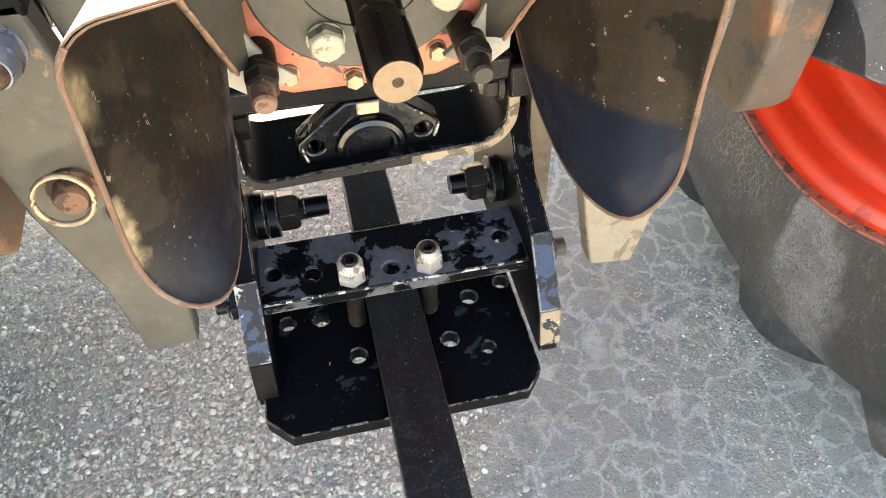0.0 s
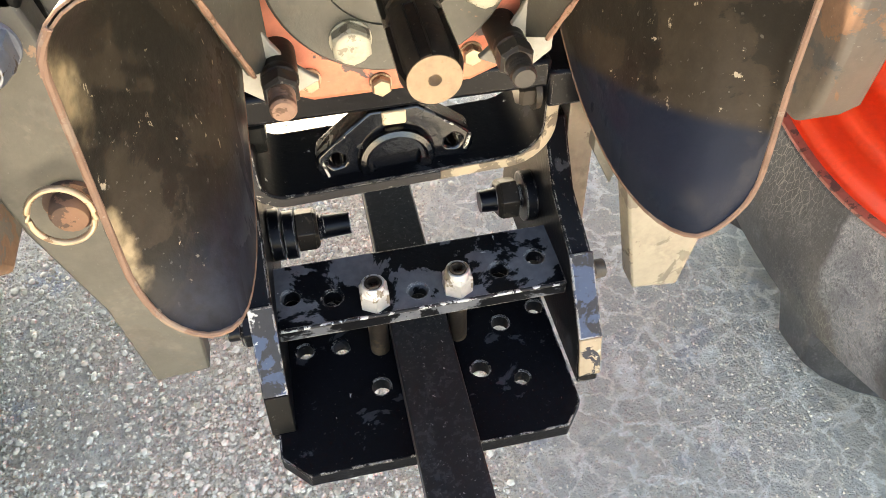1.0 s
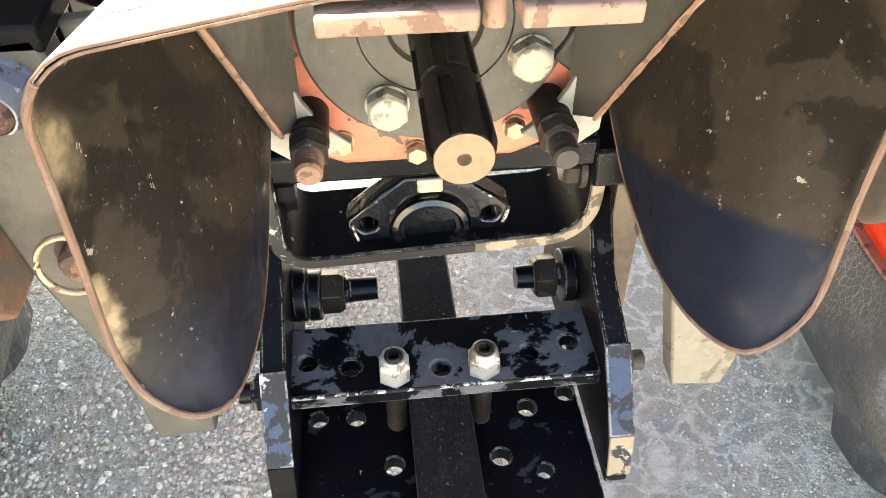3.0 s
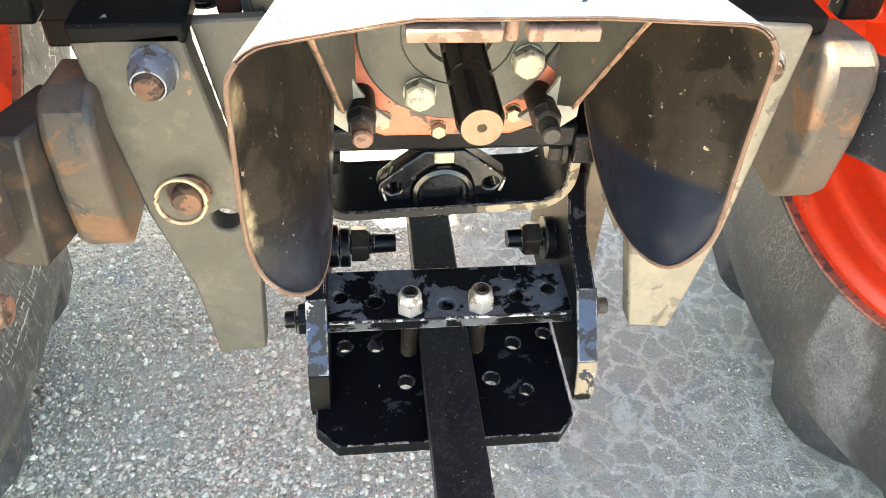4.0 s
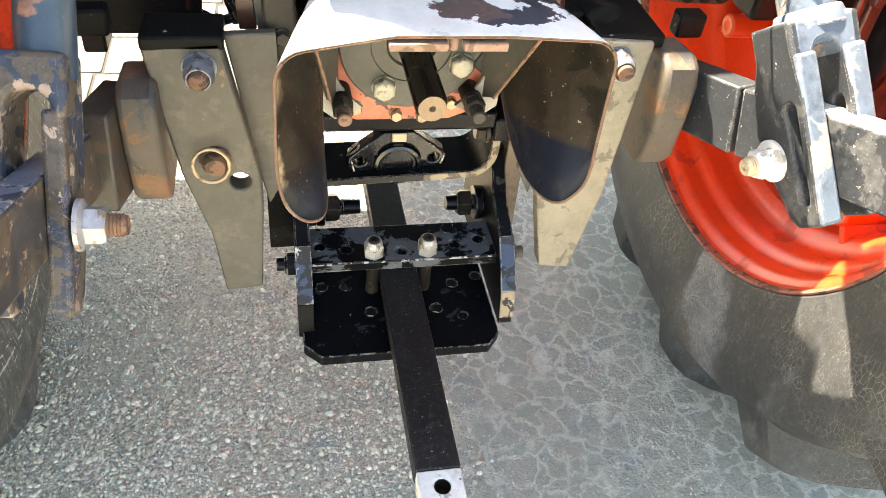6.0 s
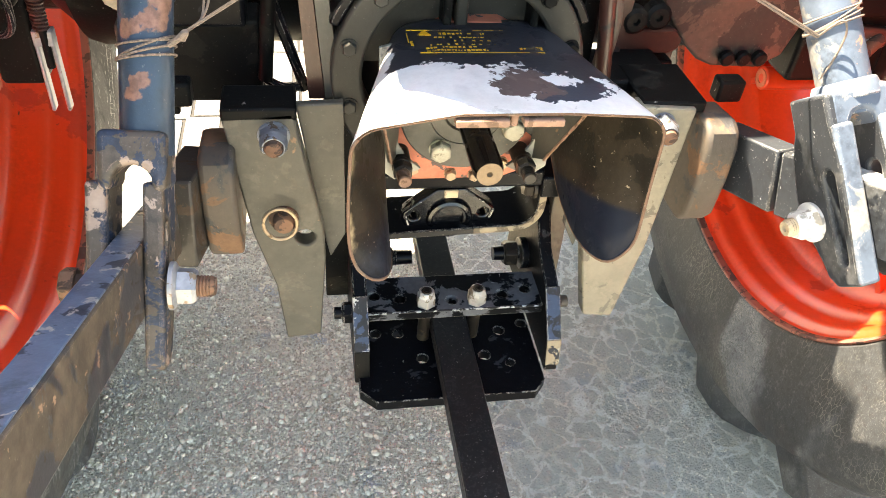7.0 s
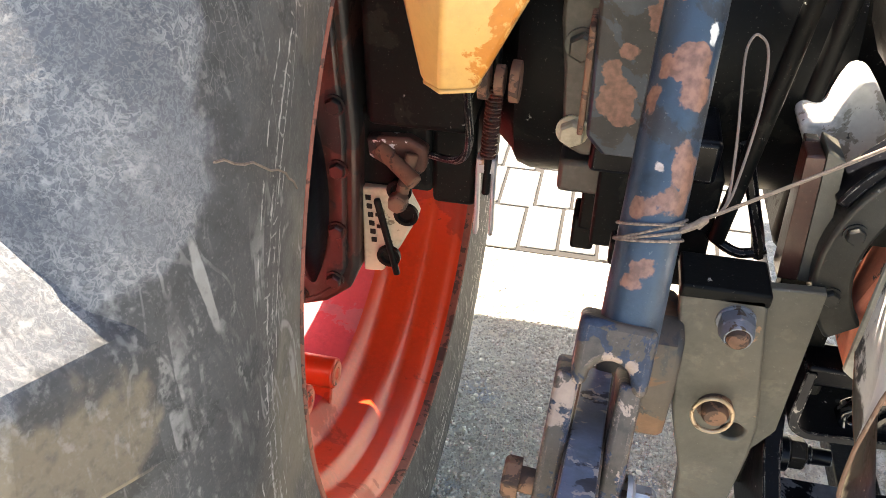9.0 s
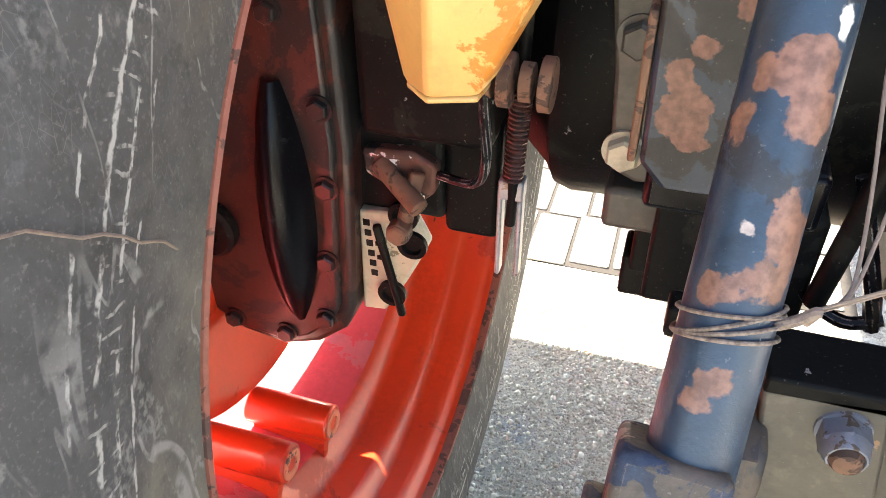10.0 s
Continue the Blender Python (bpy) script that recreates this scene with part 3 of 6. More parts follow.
def nut_shape(bm, base, axis, across, height):
    """A hexagon nut or bolt head with chamfered corners."""
    a = Vector(axis).normalized()
    r = across / 2 / math.cos(math.pi / 6)
    b = Vector(base)
    cyl(bm, b, b + a * height * 0.82, r, n=6)
    cyl(bm, b + a * height * 0.82, b + a * height, r, r * 0.84, n=6)
    return bm


def xz(y):
    """Local x = world x, local y = world z, facing the rear, the plate going forward from y."""
    return Matrix(((1, 0, 0, 0), (0, 0, -1, y), (0, 1, 0, 0), (0, 0, 0, 1)))


def yz(x, s=1):
    """Local x = world y, local y = world z; the plate's thickness goes to -x (s=1) from x."""
    return Matrix(((0, 0, s, x), (1, 0, 0, 0), (0, 1, 0, 0), (0, 0, 0, 1)))


def xy(z):
    return Matrix.Translation((0, 0, z))


# ---- ground ----
def ground_material():
    m = bpy.data.materials.new("gravelly_concrete")
    m.use_nodes = True
    n, l = m.node_tree.nodes, m.node_tree.links
    b = n["Principled BSDF"]
    b.inputs["Roughness"].default_value = 0.88
    co = n.new("ShaderNodeTexCoord").outputs["Object"]

    def tex(kind, vec, **kw):
        t = n.new(kind)
        for k, v in kw.items():
            t.inputs[k].default_value = v
        l.new(vec, t.inputs["Vector"])
        return t

    def math_node(op, a, c=None, d=None, clamp=False):
        q = n.new("ShaderNodeMath")
        q.operation, q.use_clamp = op, clamp
        for k, v in enumerate((a, c, d)):
            if v is None:
                continue
            if isinstance(v, (int, float)):
                q.inputs[k].default_value = v
            else:
                l.new(v, q.inputs[k])
        return q.outputs[0]

    def ramp(src, a, c, lo=0.0, hi=1.0):
        r = n.new("ShaderNodeMapRange")
        r.interpolation_type = "SMOOTHSTEP"
        for k, v in (("From Min", a), ("From Max", c), ("To Min", lo), ("To Max", hi)):
            r.inputs[k].default_value = v
        l.new(src, r.inputs["Value"])
        return r.outputs["Result"]

    def mix(fac, a, c, kind="MIX"):
        x = n.new("ShaderNodeMix")
        x.data_type, x.blend_type = "RGBA", kind
        for sock, v in ((x.inputs[0], fac), (x.inputs[6], a), (x.inputs[7], c)):
            if isinstance(v, (float, int)):
                sock.default_value = v
            elif isinstance(v, tuple):
                sock.default_value = (*v, 1.0)
            else:
                l.new(v, sock)
        return x.outputs[2]

    broad = tex("ShaderNodeTexNoise", co, Scale=5.0, Detail=6.0, Roughness=0.6).outputs["Fac"]
    mid = tex("ShaderNodeTexNoise", co, Scale=38.0, Detail=7.0, Roughness=0.65).outputs["Fac"]
    fine = tex("ShaderNodeTexNoise", co, Scale=260.0, Detail=5.0, Roughness=0.7).outputs["Fac"]
    sep = n.new("ShaderNodeSeparateXYZ")
    l.new(co, sep.inputs[0])
    side = ramp(math_node("ADD", sep.outputs["X"], math_node("MULTIPLY", math_node("SUBTRACT", broad, 0.5), 0.9)), 0.02, 0.18)
    warp = n.new("ShaderNodeVectorMath")
    warp.operation = "MULTIPLY_ADD"
    wv = tex("ShaderNodeTexNoise", co, Scale=14.0, Detail=9.0, Roughness=0.72)
    l.new(wv.outputs["Color"], warp.inputs[0])
    warp.inputs[1].default_value = (0.09, 0.09, 0.0)
    l.new(co, warp.inputs[2])
    crack = n.new("ShaderNodeTexVoronoi")
    crack.feature = "DISTANCE_TO_EDGE"
    crack.inputs["Scale"].default_value = 20.0
    l.new(warp.outputs[0], crack.inputs["Vector"])
    line = math_node("MULTIPLY", ramp(crack.outputs["Distance"], 0.026, 0.076, 1.0, 0.0), ramp(mid, 0.34, 0.46))
    line = math_node("MULTIPLY", math_node("MULTIPLY", line, side), ramp(tex("ShaderNodeTexNoise", co, Scale=120.0, Detail=6.0, Roughness=0.75).outputs["Fac"], 0.38, 0.50, 0.55, 1.0))
    line = math_node("MULTIPLY", line, ramp(tex("ShaderNodeTexNoise", co, Scale=9.0, Detail=4.0, Roughness=0.6).outputs["Fac"], 0.38, 0.52, 0.4, 1.0))
    stone = n.new("ShaderNodeTexVoronoi")
    stone.inputs["Scale"].default_value = 170.0
    l.new(co, stone.inputs["Vector"])
    grit = math_node("MULTIPLY", ramp(stone.outputs["Distance"], 0.18, 0.5, 1.0, 0.0), math_node("SUBTRACT", 1.0, math_node("MULTIPLY", side, 0.55)))
    shade = n.new("ShaderNodeSeparateColor")
    l.new(stone.outputs["Color"], shade.inputs[0])
    tone = tex("ShaderNodeTexNoise", co, Scale=7.0, Detail=5.0, Roughness=0.65).outputs["Fac"]
    tone_b = tex("ShaderNodeTexNoise", co, Scale=11.0, Detail=4.0, Roughness=0.6).outputs["Color"]
    tb = n.new("ShaderNodeSeparateColor")
    l.new(tone_b, tb.inputs[0])
    lump = tex("ShaderNodeTexNoise", co, Scale=95.0, Detail=6.0, Roughness=0.7).outputs["Fac"]
    col = mix(ramp(tone, 0.38, 0.62), (0.88, 0.78, 0.60), (0.86, 0.81, 0.67))
    col = mix(ramp(tb.outputs[2], 0.55, 0.70), col, (0.58, 0.60, 0.60))
    col = mix(ramp(mid, 0.32, 0.68), mix(0.34, col, (0.17, 0.155, 0.13)), col)
    col = mix(ramp(lump, 0.43, 0.30), col, mix(0.45, col, (0.16, 0.15, 0.125)))
    col = mix(ramp(lump, 0.54, 0.66), col, mix(0.5, col, (0.88, 0.85, 0.78)))
    col = mix(math_node("MULTIPLY", grit, 0.7), col, mix(shade.outputs[0], (0.33, 0.30, 0.25), (0.84, 0.80, 0.72)))
    col = mix(math_node("MULTIPLY", side, ramp(crack.outputs["Distance"], 0.03, 0.11)), col, mix(0.58, col, (0.36, 0.365, 0.33)))
    col = mix(math_node("MULTIPLY", math_node("SUBTRACT", 1.0, side), 0.10), col, mix(0.5, col, (0.30, 0.26, 0.20)))
    col = mix(ramp(fine, 0.55, 0.75), col, mix(0.4, col, (0.12, 0.11, 0.09)))
    col = mix(ramp(fine, 0.42, 0.25), col, mix(0.5, col, (0.78, 0.76, 0.72)))
    col = mix(line, col, (0.90, 0.88, 0.80))
    l.new(col, b.inputs["Base Color"])
    h = math_node("ADD", math_node("MULTIPLY", grit, 0.7), math_node("MULTIPLY", line, 1.4))
    h = math_node("ADD", h, math_node("MULTIPLY", mid, 1.6))
    h = math_node("ADD", h, math_node("MULTIPLY", lump, 2.4))
    h = math_node("ADD", h, math_node("MULTIPLY", fine, 0.8))
    bp = n.new("ShaderNodeBump")
    bp.inputs["Strength"].default_value, bp.inputs["Distance"].default_value = 1.0, 0.0064
    l.new(h, bp.inputs["Height"])
    l.new(bp.outputs["Normal"], b.inputs["Normal"])
    return m


GROUND = ground_material()
bm = bmesh.new()
bmesh.ops.create_grid(bm, x_segments=40, y_segments=40, size=60.0)
ground = part("ground", bm, GROUND, smooth=False)
tagged(ground, "grey weathered concrete ground with embedded gravel and cracks", "ground", kind="structure")

def pebbles():
    """Rounded stones half sunk in the concrete, many more on the gravelly side."""
    rng = np.random.default_rng(4)
    t = bmesh.new()
    bmesh.ops.create_icosphere(t, subdivisions=1, radius=1.0)
    base = np.array([v.co[:] for v in t.verts])
    tri = np.array([[v.index for v in f.verts] for f in t.faces])
    t.free()
    verts, faces, count = [], [], 0
    for k in range(190000):
        x, y = rng.uniform(-0.85, 0.62), rng.uniform(-0.30, 1.06)
        keep = 1.0 if x < 0.0 else max(0.30, 1.0 - x * 5.0)
        if rng.random() > keep * (0.30 + 0.8 * (noise.noise((x * 4, y * 4, 0.3)) + 0.5)):
            continue
        r = 0.0009 + 0.0030 * rng.random() ** 2.2
        if x > 0.12:
            r *= 0.62
        if rng.random() < 0.05 and x < 0.2:
            r = 0.003 + 0.0044 * rng.random() ** 1.8
        p = base * (r * rng.uniform(0.8, 1.3), r * rng.uniform(0.7, 1.1), r * 0.75) * (1 + rng.uniform(-0.14, 0.14, (len(base), 1)))
        a = rng.uniform(0, 6.28)
        rot = np.array([[math.cos(a), -math.sin(a), 0], [math.sin(a), math.cos(a), 0], [0, 0, 1]])
        verts.append(p @ rot.T + (x, y, r * 0.12))
        faces.append(tri + count)
        count += len(base)
    me = bpy.data.meshes.new("gravel")
    me.from_pydata(np.concatenate(verts).tolist(), [], np.concatenate(faces).tolist())
    me.polygons.foreach_set("use_smooth", [True] * len(me.polygons))
    m = material("gravel_stone", (0.34, 0.32, 0.29), 0.8, grain=0.4, grain_scale=60.0)
    n, l = m.node_tree.nodes, m.node_tree.links
    geo = n.new("ShaderNodeNewGeometry")
    mp = n.new("ShaderNodeMix")
    mp.data_type = "RGBA"
    mp.inputs[6].default_value, mp.inputs[7].default_value = (0.40, 0.35, 0.27, 1), (0.88, 0.81, 0.67, 1)
    l.new(geo.outputs["Random Per Island"], mp.inputs[0])
    l.new(mp.outputs[2], n["Principled BSDF"].inputs["Base Color"])
    me.materials.append(m)
    tagged(new("gravel", me), "small pale rounded gravel stones set in the concrete", "gravel", kind="stuff")


pebbles()


def paving():
    """Sunlit paving blocks beyond the concrete."""
    t = thing("paving", (-0.45, 1.6, 0.0), "pale paving blocks with dark open joints in the sun", "paving", kind="structure")
    block = bmesh.new()
    box(block, (0, 0, 0), (0.098, 0.205, 0.012))
    bmesh.ops.bevel(block, geom=list(block.edges), offset=0.003, segments=1, affect="EDGES")
    first = part("paving_block", block, CONCRETE, t, smooth=False)
    place = []
    for j in range(5):
        for k in range(10):
            place.append((-0.93 + 0.108 * k + 0.02 * (j % 2), 1.22 + 0.216 * j + 0.012 * math.sin(k * 1.7), 0.002))
    first.location = place[0]
    for p in place[1:]:
        ob = new("paving_block", first.data)
        ob.parent = t
        ob.matrix_parent_inverse = parent_place(t).inverted()
        ob.location = p
    bm = bmesh.new()
    box(bm, (-0.44, 1.65, 0.0005), (1.12, 1.09, 0.003))
    part("joint_bed", bm, JOINT, t, "dark joint filling")


paving()

# ---- wheels ----
AXLE_Y, AXLE_Z, RIM_X, RIM_R = 0.24, 0.765, 0.592, 0.458


def rear_wheel(s, label):
    """s: -1 or 1, the side. The wheel's dish lies outwards."""
    c = Vector((s * RIM_X, AXLE_Y, AXLE_Z))
    axis = (s, 0, 0)
    w = thing("rear_wheel", (c.x, c.y, 0), label, "wheel", "rear wheels")
    bm = bmesh.new()
    lathe(bm, c, axis, [(0.012, 0.450), (0.0, 0.4535), (-0.004, 0.458), (-0.008, 0.5), (-0.018, 0.55), (-0.018, 0.60), (-0.005, 0.66), (0.016, 0.680), (0.042, 0.690), (0.09, 0.698), (0.19, 0.703), (0.29, 0.698), (0.340, 0.690), (0.366, 0.680),
                        (0.39, 0.66), (0.40, 0.58), (0.385, 0.50), (0.365, 0.452)], 96)
    rubber = RUBBER_DUSTY if s < 0 else RUBBER
    tyre = part("tyre", bm, rubber, w, "worn black rubber tyre with pale scuffs")
    for side in (0, 1):
        for k in range(14):
            a0 = radians(20) + 2 * math.pi * (k + 0.5 * side) / 14
            bm = bmesh.new()
            rows = []
            for q in range(7):
                f = q / 6
                d = -0.008 + f * 0.215 if side == 0 else 0.388 - f * 0.215
                a = a0 + f * 0.24
                r0 = 0.645 + 0.045 * min(1, f * 3.0)
                r1 = 0.745 + 0.019 * min(1, f * 3.0)
                slope = (0.0 if q else 0.018) * (1 if side == 0 else -1)
                rows.append([bm.verts.new(c + Vector((s * (d + w_in), -r * math.cos(a + e), r * math.sin(a + e)))) for r, e, w_in in ((r0, -0.076, 0.0), (r1, -0.052, slope), (r1, 0.040, slope), (r0, 0.052, 0.0))])
            for ra, rb in zip(rows, rows[1:]):
                for j in range(3):
                    bm.faces.new((ra[j], ra[j + 1], rb[j + 1], rb[j]))
            bm.faces.new(rows[0])
            bm.faces.new(rows[-1])
            part("tread_lug", bm, rubber, tyre, bevel=0.006)
    bm = bmesh.new()
    lathe(bm, c, axis, [(0.012, 0.457), (-0.003, 0.4535), (-0.0045, 0.451), (-0.003, 0.4485), (0.003, 0.447), (0.009, 0.4462)], 128)
    edge = part("rim_edge", bm, RIM_EDGE, w, "dull red-brown worn edge of the rim")
    bm = bmesh.new()
    lathe(bm, c, axis, [(0.009, 0.4462), (0.014, 0.4455), (0.018, 0.443), (0.023, 0.436), (0.029, 0.431), (0.036, 0.429), (0.056, 0.428), (0.062, 0.426),
                        (0.068, 0.418), (0.074, 0.411), (0.082, 0.408), (0.112, 0.407), (0.119, 0.404), (0.126, 0.394), (0.133, 0.382), (0.141, 0.376)], 128)
    rim = part("rim", bm, ORANGE, w, "orange-red painted stepped steel rim")
    bm = bmesh.new()
    lathe(bm, c, axis, [(0.141, 0.376), (0.155, 0.372), (0.31, 0.358), (0.33, 0.362), (0.365, 0.42), (0.375, 0.455)], 128)
    part("outer_well", bm, WELL_SHEEN if s < 0 else ORANGE, rim, "outer half of the rim, pink sky reflection painted in at the left")
    bm = bmesh.new()
    lathe(bm, c, axis, [(0.232, 0.312), (0.235, 0.29), (0.25, 0.25), (0.25, 0.10), (0.262, 0.10), (0.262, 0.25), (0.247, 0.29), (0.244, 0.312), (0.232, 0.312)], 64)
    part("wheel_disc", bm, ORANGE, w, "orange-red painted wheel disc")
    for k in range(4):
        a = 2 * math.pi * k / 4 - 0.44
        for da in (-0.17, 0.17):
            way = Vector((0, math.sin(a + da), -math.cos(a + da)))
            p = c + way * 0.335
            bm = bmesh.new()
            cyl(bm, p + Vector((s * 0.122, 0, 0)), p + Vector((s * 0.235, 0, 0)), 0.0235, n=24)
            lug = part("rim_lug", bm, ORANGE, w, "orange-red welded lug", bevel=0.003)
            bm = bmesh.new()
            lathe(bm, p + Vector((s * 0.123, 0, 0)), (-s, 0, 0), [(0, 0.019), (0.003, 0.018), (0.003, 0.010), (0.0, 0.009), (0.0, 0.0)], 20)
            part("lug_bolt", bm, HOUSING_RED, lug)
            bm = bmesh.new()
            box(bm, p + way * 0.03 + Vector((s * 0.18, 0, 0)), (0.10, 0.012, 0.05), Matrix.Rotation(a + da, 4, "X"))
            part("lug_foot", bm, ORANGE, lug)
    return w


left_wheel = rear_wheel(-1, "large tractor tyre on an orange-red stepped steel rim, scuffed and dusty")
rear_wheel(1, "large tractor tyre on an orange-red steel rim beside the lower link")
bm = bmesh.new()
sweep(bm, [(-0.570 - 0.003 * max(0, k - 8), -0.309 + 0.0098 * k, 1.087 - 0.0052 * k - 0.00018 * k * k + 0.0015 * math.sin(k * 1.9)) for k in range(13)], 0.0008, 6)
part("straw", bm, TWINE, left_wheel, "dry pale grass straw on the sidewall")

# ---- tractor: housings ----
tractor = thing("tractor", (0, 0.5, 0.4), "rear of an orange and dark-grey farm tractor with power take-off", "tractor")
bm = bmesh.new()
box(bm, (0, 0.75, 1.0), (0.30, 1.0, 0.62))
part("transmission_housing", bm, DARK_CAST, tractor, "dark cast transmission housing", bevel=0.02)
# unseen panel on posts, added and notched to shape sun and shade below
bm = bmesh.new()
slab(bm, [(-0.9, 0.85), (-0.55, 0.55), (-0.258, 0.55), (-0.258, 0.85), (0.9, 0.85), (0.9, 2.3), (-0.9, 2.3)], xy(2.2), 0.05)
shade_panel = part("shade_panel", bm, DARK_CAST, tractor, "unseen flat panel added overhead to cast shade")
for x in (-0.7, 0.7):
    bm = bmesh.new()
    box(bm, (x, 0.85, 1.76), (0.05, 0.05, 0.80))
    part("post", bm, DARK_CAST, shade_panel, bevel=0.004)
for s in (-1, 1):
    rows = []
    for k in range(25):
        # inner half reaches further down at the back: unseen, added to shade the link
        edge = [(x, radians(a0 + (185 - a0) * k / 24)) for x, a0 in ((0.50, 47), (0.60, 47), (0.70, 49), (0.78, 61), (0.85, 62), (1.05, 62))]
        rows.append([(s * x, AXLE_Y - 0.87 * math.cos(a), AXLE_Z + 0.87 * math.sin(a)) for x, a in edge])
    bm = bmesh.new()
    vs = [[bm.verts.new(p) for p in r] for r in rows]
    for ra, rb in zip(vs, vs[1:]):
        for q in range(5):
            bm.faces.new((ra[q], ra[q + 1], rb[q + 1], rb[q]))
    fender = part("fender", bm, ORANGE, tractor, "orange-red curved fender")
    md = fender.modifiers.new("solidify", "SOLIDIFY")
    md.thickness = 0.006
RX, RZ, RY = -0.016, 0.840, 0.030
arc = [radians(d) for d in range(-40, 221, 6)]
bm = bmesh.new()
slab(bm, [(RX + 0.150 * math.cos(a), RZ + 0.150 * math.sin(a)) for a in arc] + [(RX + 0.114 * math.cos(a), RZ + 0.114 * math.sin(a)) for a in arc[::-1]], xz(RY), 0.055)
ring = part("rear_cover_flange", bm, OLIVE_DEEP_SHADE, tractor, "dusty dark olive bolted cover flange", bevel=0.004, segments=3)
bm = bmesh.new()
half = [radians(d) for d in range(0, 181, 6)]
slab(bm, [(RX + 0.128 * math.cos(a), RZ + 0.128 * math.sin(a)) for a in half], xz(RY + 0.04), 0.03)
part("cover_bowl", bm, OLIVE_DEEP_SHADE, ring, "shaded olive face inside the flange")
for deg in (-14, 16, 46, 72, 108, 135, 164, 196):
    a = radians(deg)
    place = (RX + 0.134 * math.cos(a), RY, RZ + 0.134 * math.sin(a))
    bm = bmesh.new()
    nut_shape(bm, place, (0, -1, 0), 0.015, 0.009)
    lathe(bm, place, (0, -1, 0), [(0, 0.0105), (0.002, 0.0105), (0.002, 0.0)], 16)
    part("bolt", bm, DARK_CAST if deg in (46, 16) else OLIVE_DEEP_SHADE, ring)
for x, w in ((-0.018, 0.014), (-0.034, 0.010), (0.068, 0.009)):
    bm = bmesh.new()
    box(bm, (x, RY + 0.030, RZ + 0.085), (w, 0.04, 0.08))
    part("rib", bm, OLIVE_DEEP_SHADE if w > 0.012 else DARK_CAST, ring, bevel=0.003)
bm = bmesh.new()
a0, a1 = radians(24), radians(158)
run = [a0 + (a1 - a0) * k / 18 for k in range(19)]
slab(bm, [(RX + 0.163 * math.cos(a), RZ + 0.163 * math.sin(a)) for a in run] + [(RX + 0.151 * math.cos(a), RZ + 0.151 * math.sin(a)) for a in run[::-1]], xz(RY + 0.006), 0.04)
part("flange_shoulder", bm, BLACK_CLEAN, ring, "black painted shoulder above the flange", bevel=0.003)
# unseen plates added to keep the sun off the ground beneath
for s in (-1, 1):
    bm = bmesh.new()
    slab(bm, [(s * 0.50, 0.52), (s * 0.15, 0.52), (s * 0.15, 0.98), (s * 0.50, 0.98)], xy(0.76), 0.03)
    part("shade_plate", bm, DARK_CAST, tractor, "unseen dark plate added to shade the ground under the tractor", bevel=0.004)
# the casting above, with its bosses
CY = -0.018
bm = bmesh.new()
slab(bm, [(-0.195, 1.28), (-0.188, 1.093), (-0.180, 1.058), (-0.167, 1.032), (-0.137, 1.012), (-0.10, 1.003), (0.038, 1.003), (0.050, 1.014), (0.060, 1.030), (0.072, 1.051), (0.095, 1.088), (0.14, 1.28)], xz(CY), 0.09, [(-0.151, 1.082, 0.026)])
cast = part("hitch_casting", bm, OLIVE_SHADE, tractor, "dusty olive hitch casting with round bosses", bevel=0.006, segments=3)
bm = bmesh.new()
lathe(bm, (-0.151, CY, 1.082), (0, -1, 0), [(-0.05, 0.0255), (0.006, 0.025), (0.008, 0.028), (0.006, 0.034), (0.0, 0.035)], 32)
bush = part("bush", bm, OLIVE_SHADE, cast, "round open bush")
# dark lining that paints the shade inside the bush
bm = bmesh.new()
lathe(bm, (-0.151, CY, 1.082), (0, -1, 0), [(-0.03, 0.0), (-0.03, 0.0248), (0.002, 0.0246)], 32)
part("bore", bm, BLACK_CLEAN, bush, "bore lining with its shade painted dark")
bm = bmesh.new()
lathe(bm, (-0.030, CY, 1.118), (0, -1, 0), [(0.0, 0.082), (0.014, 0.080), (0.018, 0.076), (0.018, 0.0)], 48)
part("boss", bm, OLIVE_SHADE, cast, "large round boss")
bm = bmesh.new()
slab(bm, [(-0.104, 1.006), (0.036, 1.006), (0.056, 1.028), (0.082, 1.072), (0.055, 1.052), (0.02, 1.036), (-0.011, 1.031), (-0.045, 1.034), (-0.069, 1.046), (-0.087, 1.059), (-0.103, 1.058), (-0.111, 1.044)], xz(CY - 0.007), 0.012)
part("panel", bm, OLIVE_SHADE, cast, "raised lower panel", bevel=0.004, segments=3)
for x, z in ((-0.094, 1.040), (-0.007, 1.021)):
    bm = bmesh.new()
    lathe(bm, (x, CY - 0.007, z), (0, -1, 0), [(0, 0.0165), (0.002, 0.016), (0.001, 0.0135), (0.006, 0.0125), (0.008, 0.010), (0.008, 0.0)], 24)
    part("bolt", bm, DARK_CAST, cast)
# pale steel colour put in for the sun on the lug
bm = bmesh.new()
slab(bm, [(-0.190, 0.924), (-0.181, 0.930), (-0.163, 0.931), (-0.155, 0.962), (-0.150, 0.976), (-0.135, 0.977), (-0.114, 0.947), (-0.086, 0.908), (-0.105, 0.876), (-0.129, 0.849), (-0.155, 0.889), (-0.180, 0.903)], xz(0.145), 0.05)
part("side_lug", bm, BARE_SUNLIT, tractor, "casting lug with sunlight painted in pale", bevel=0.009, segments=3)
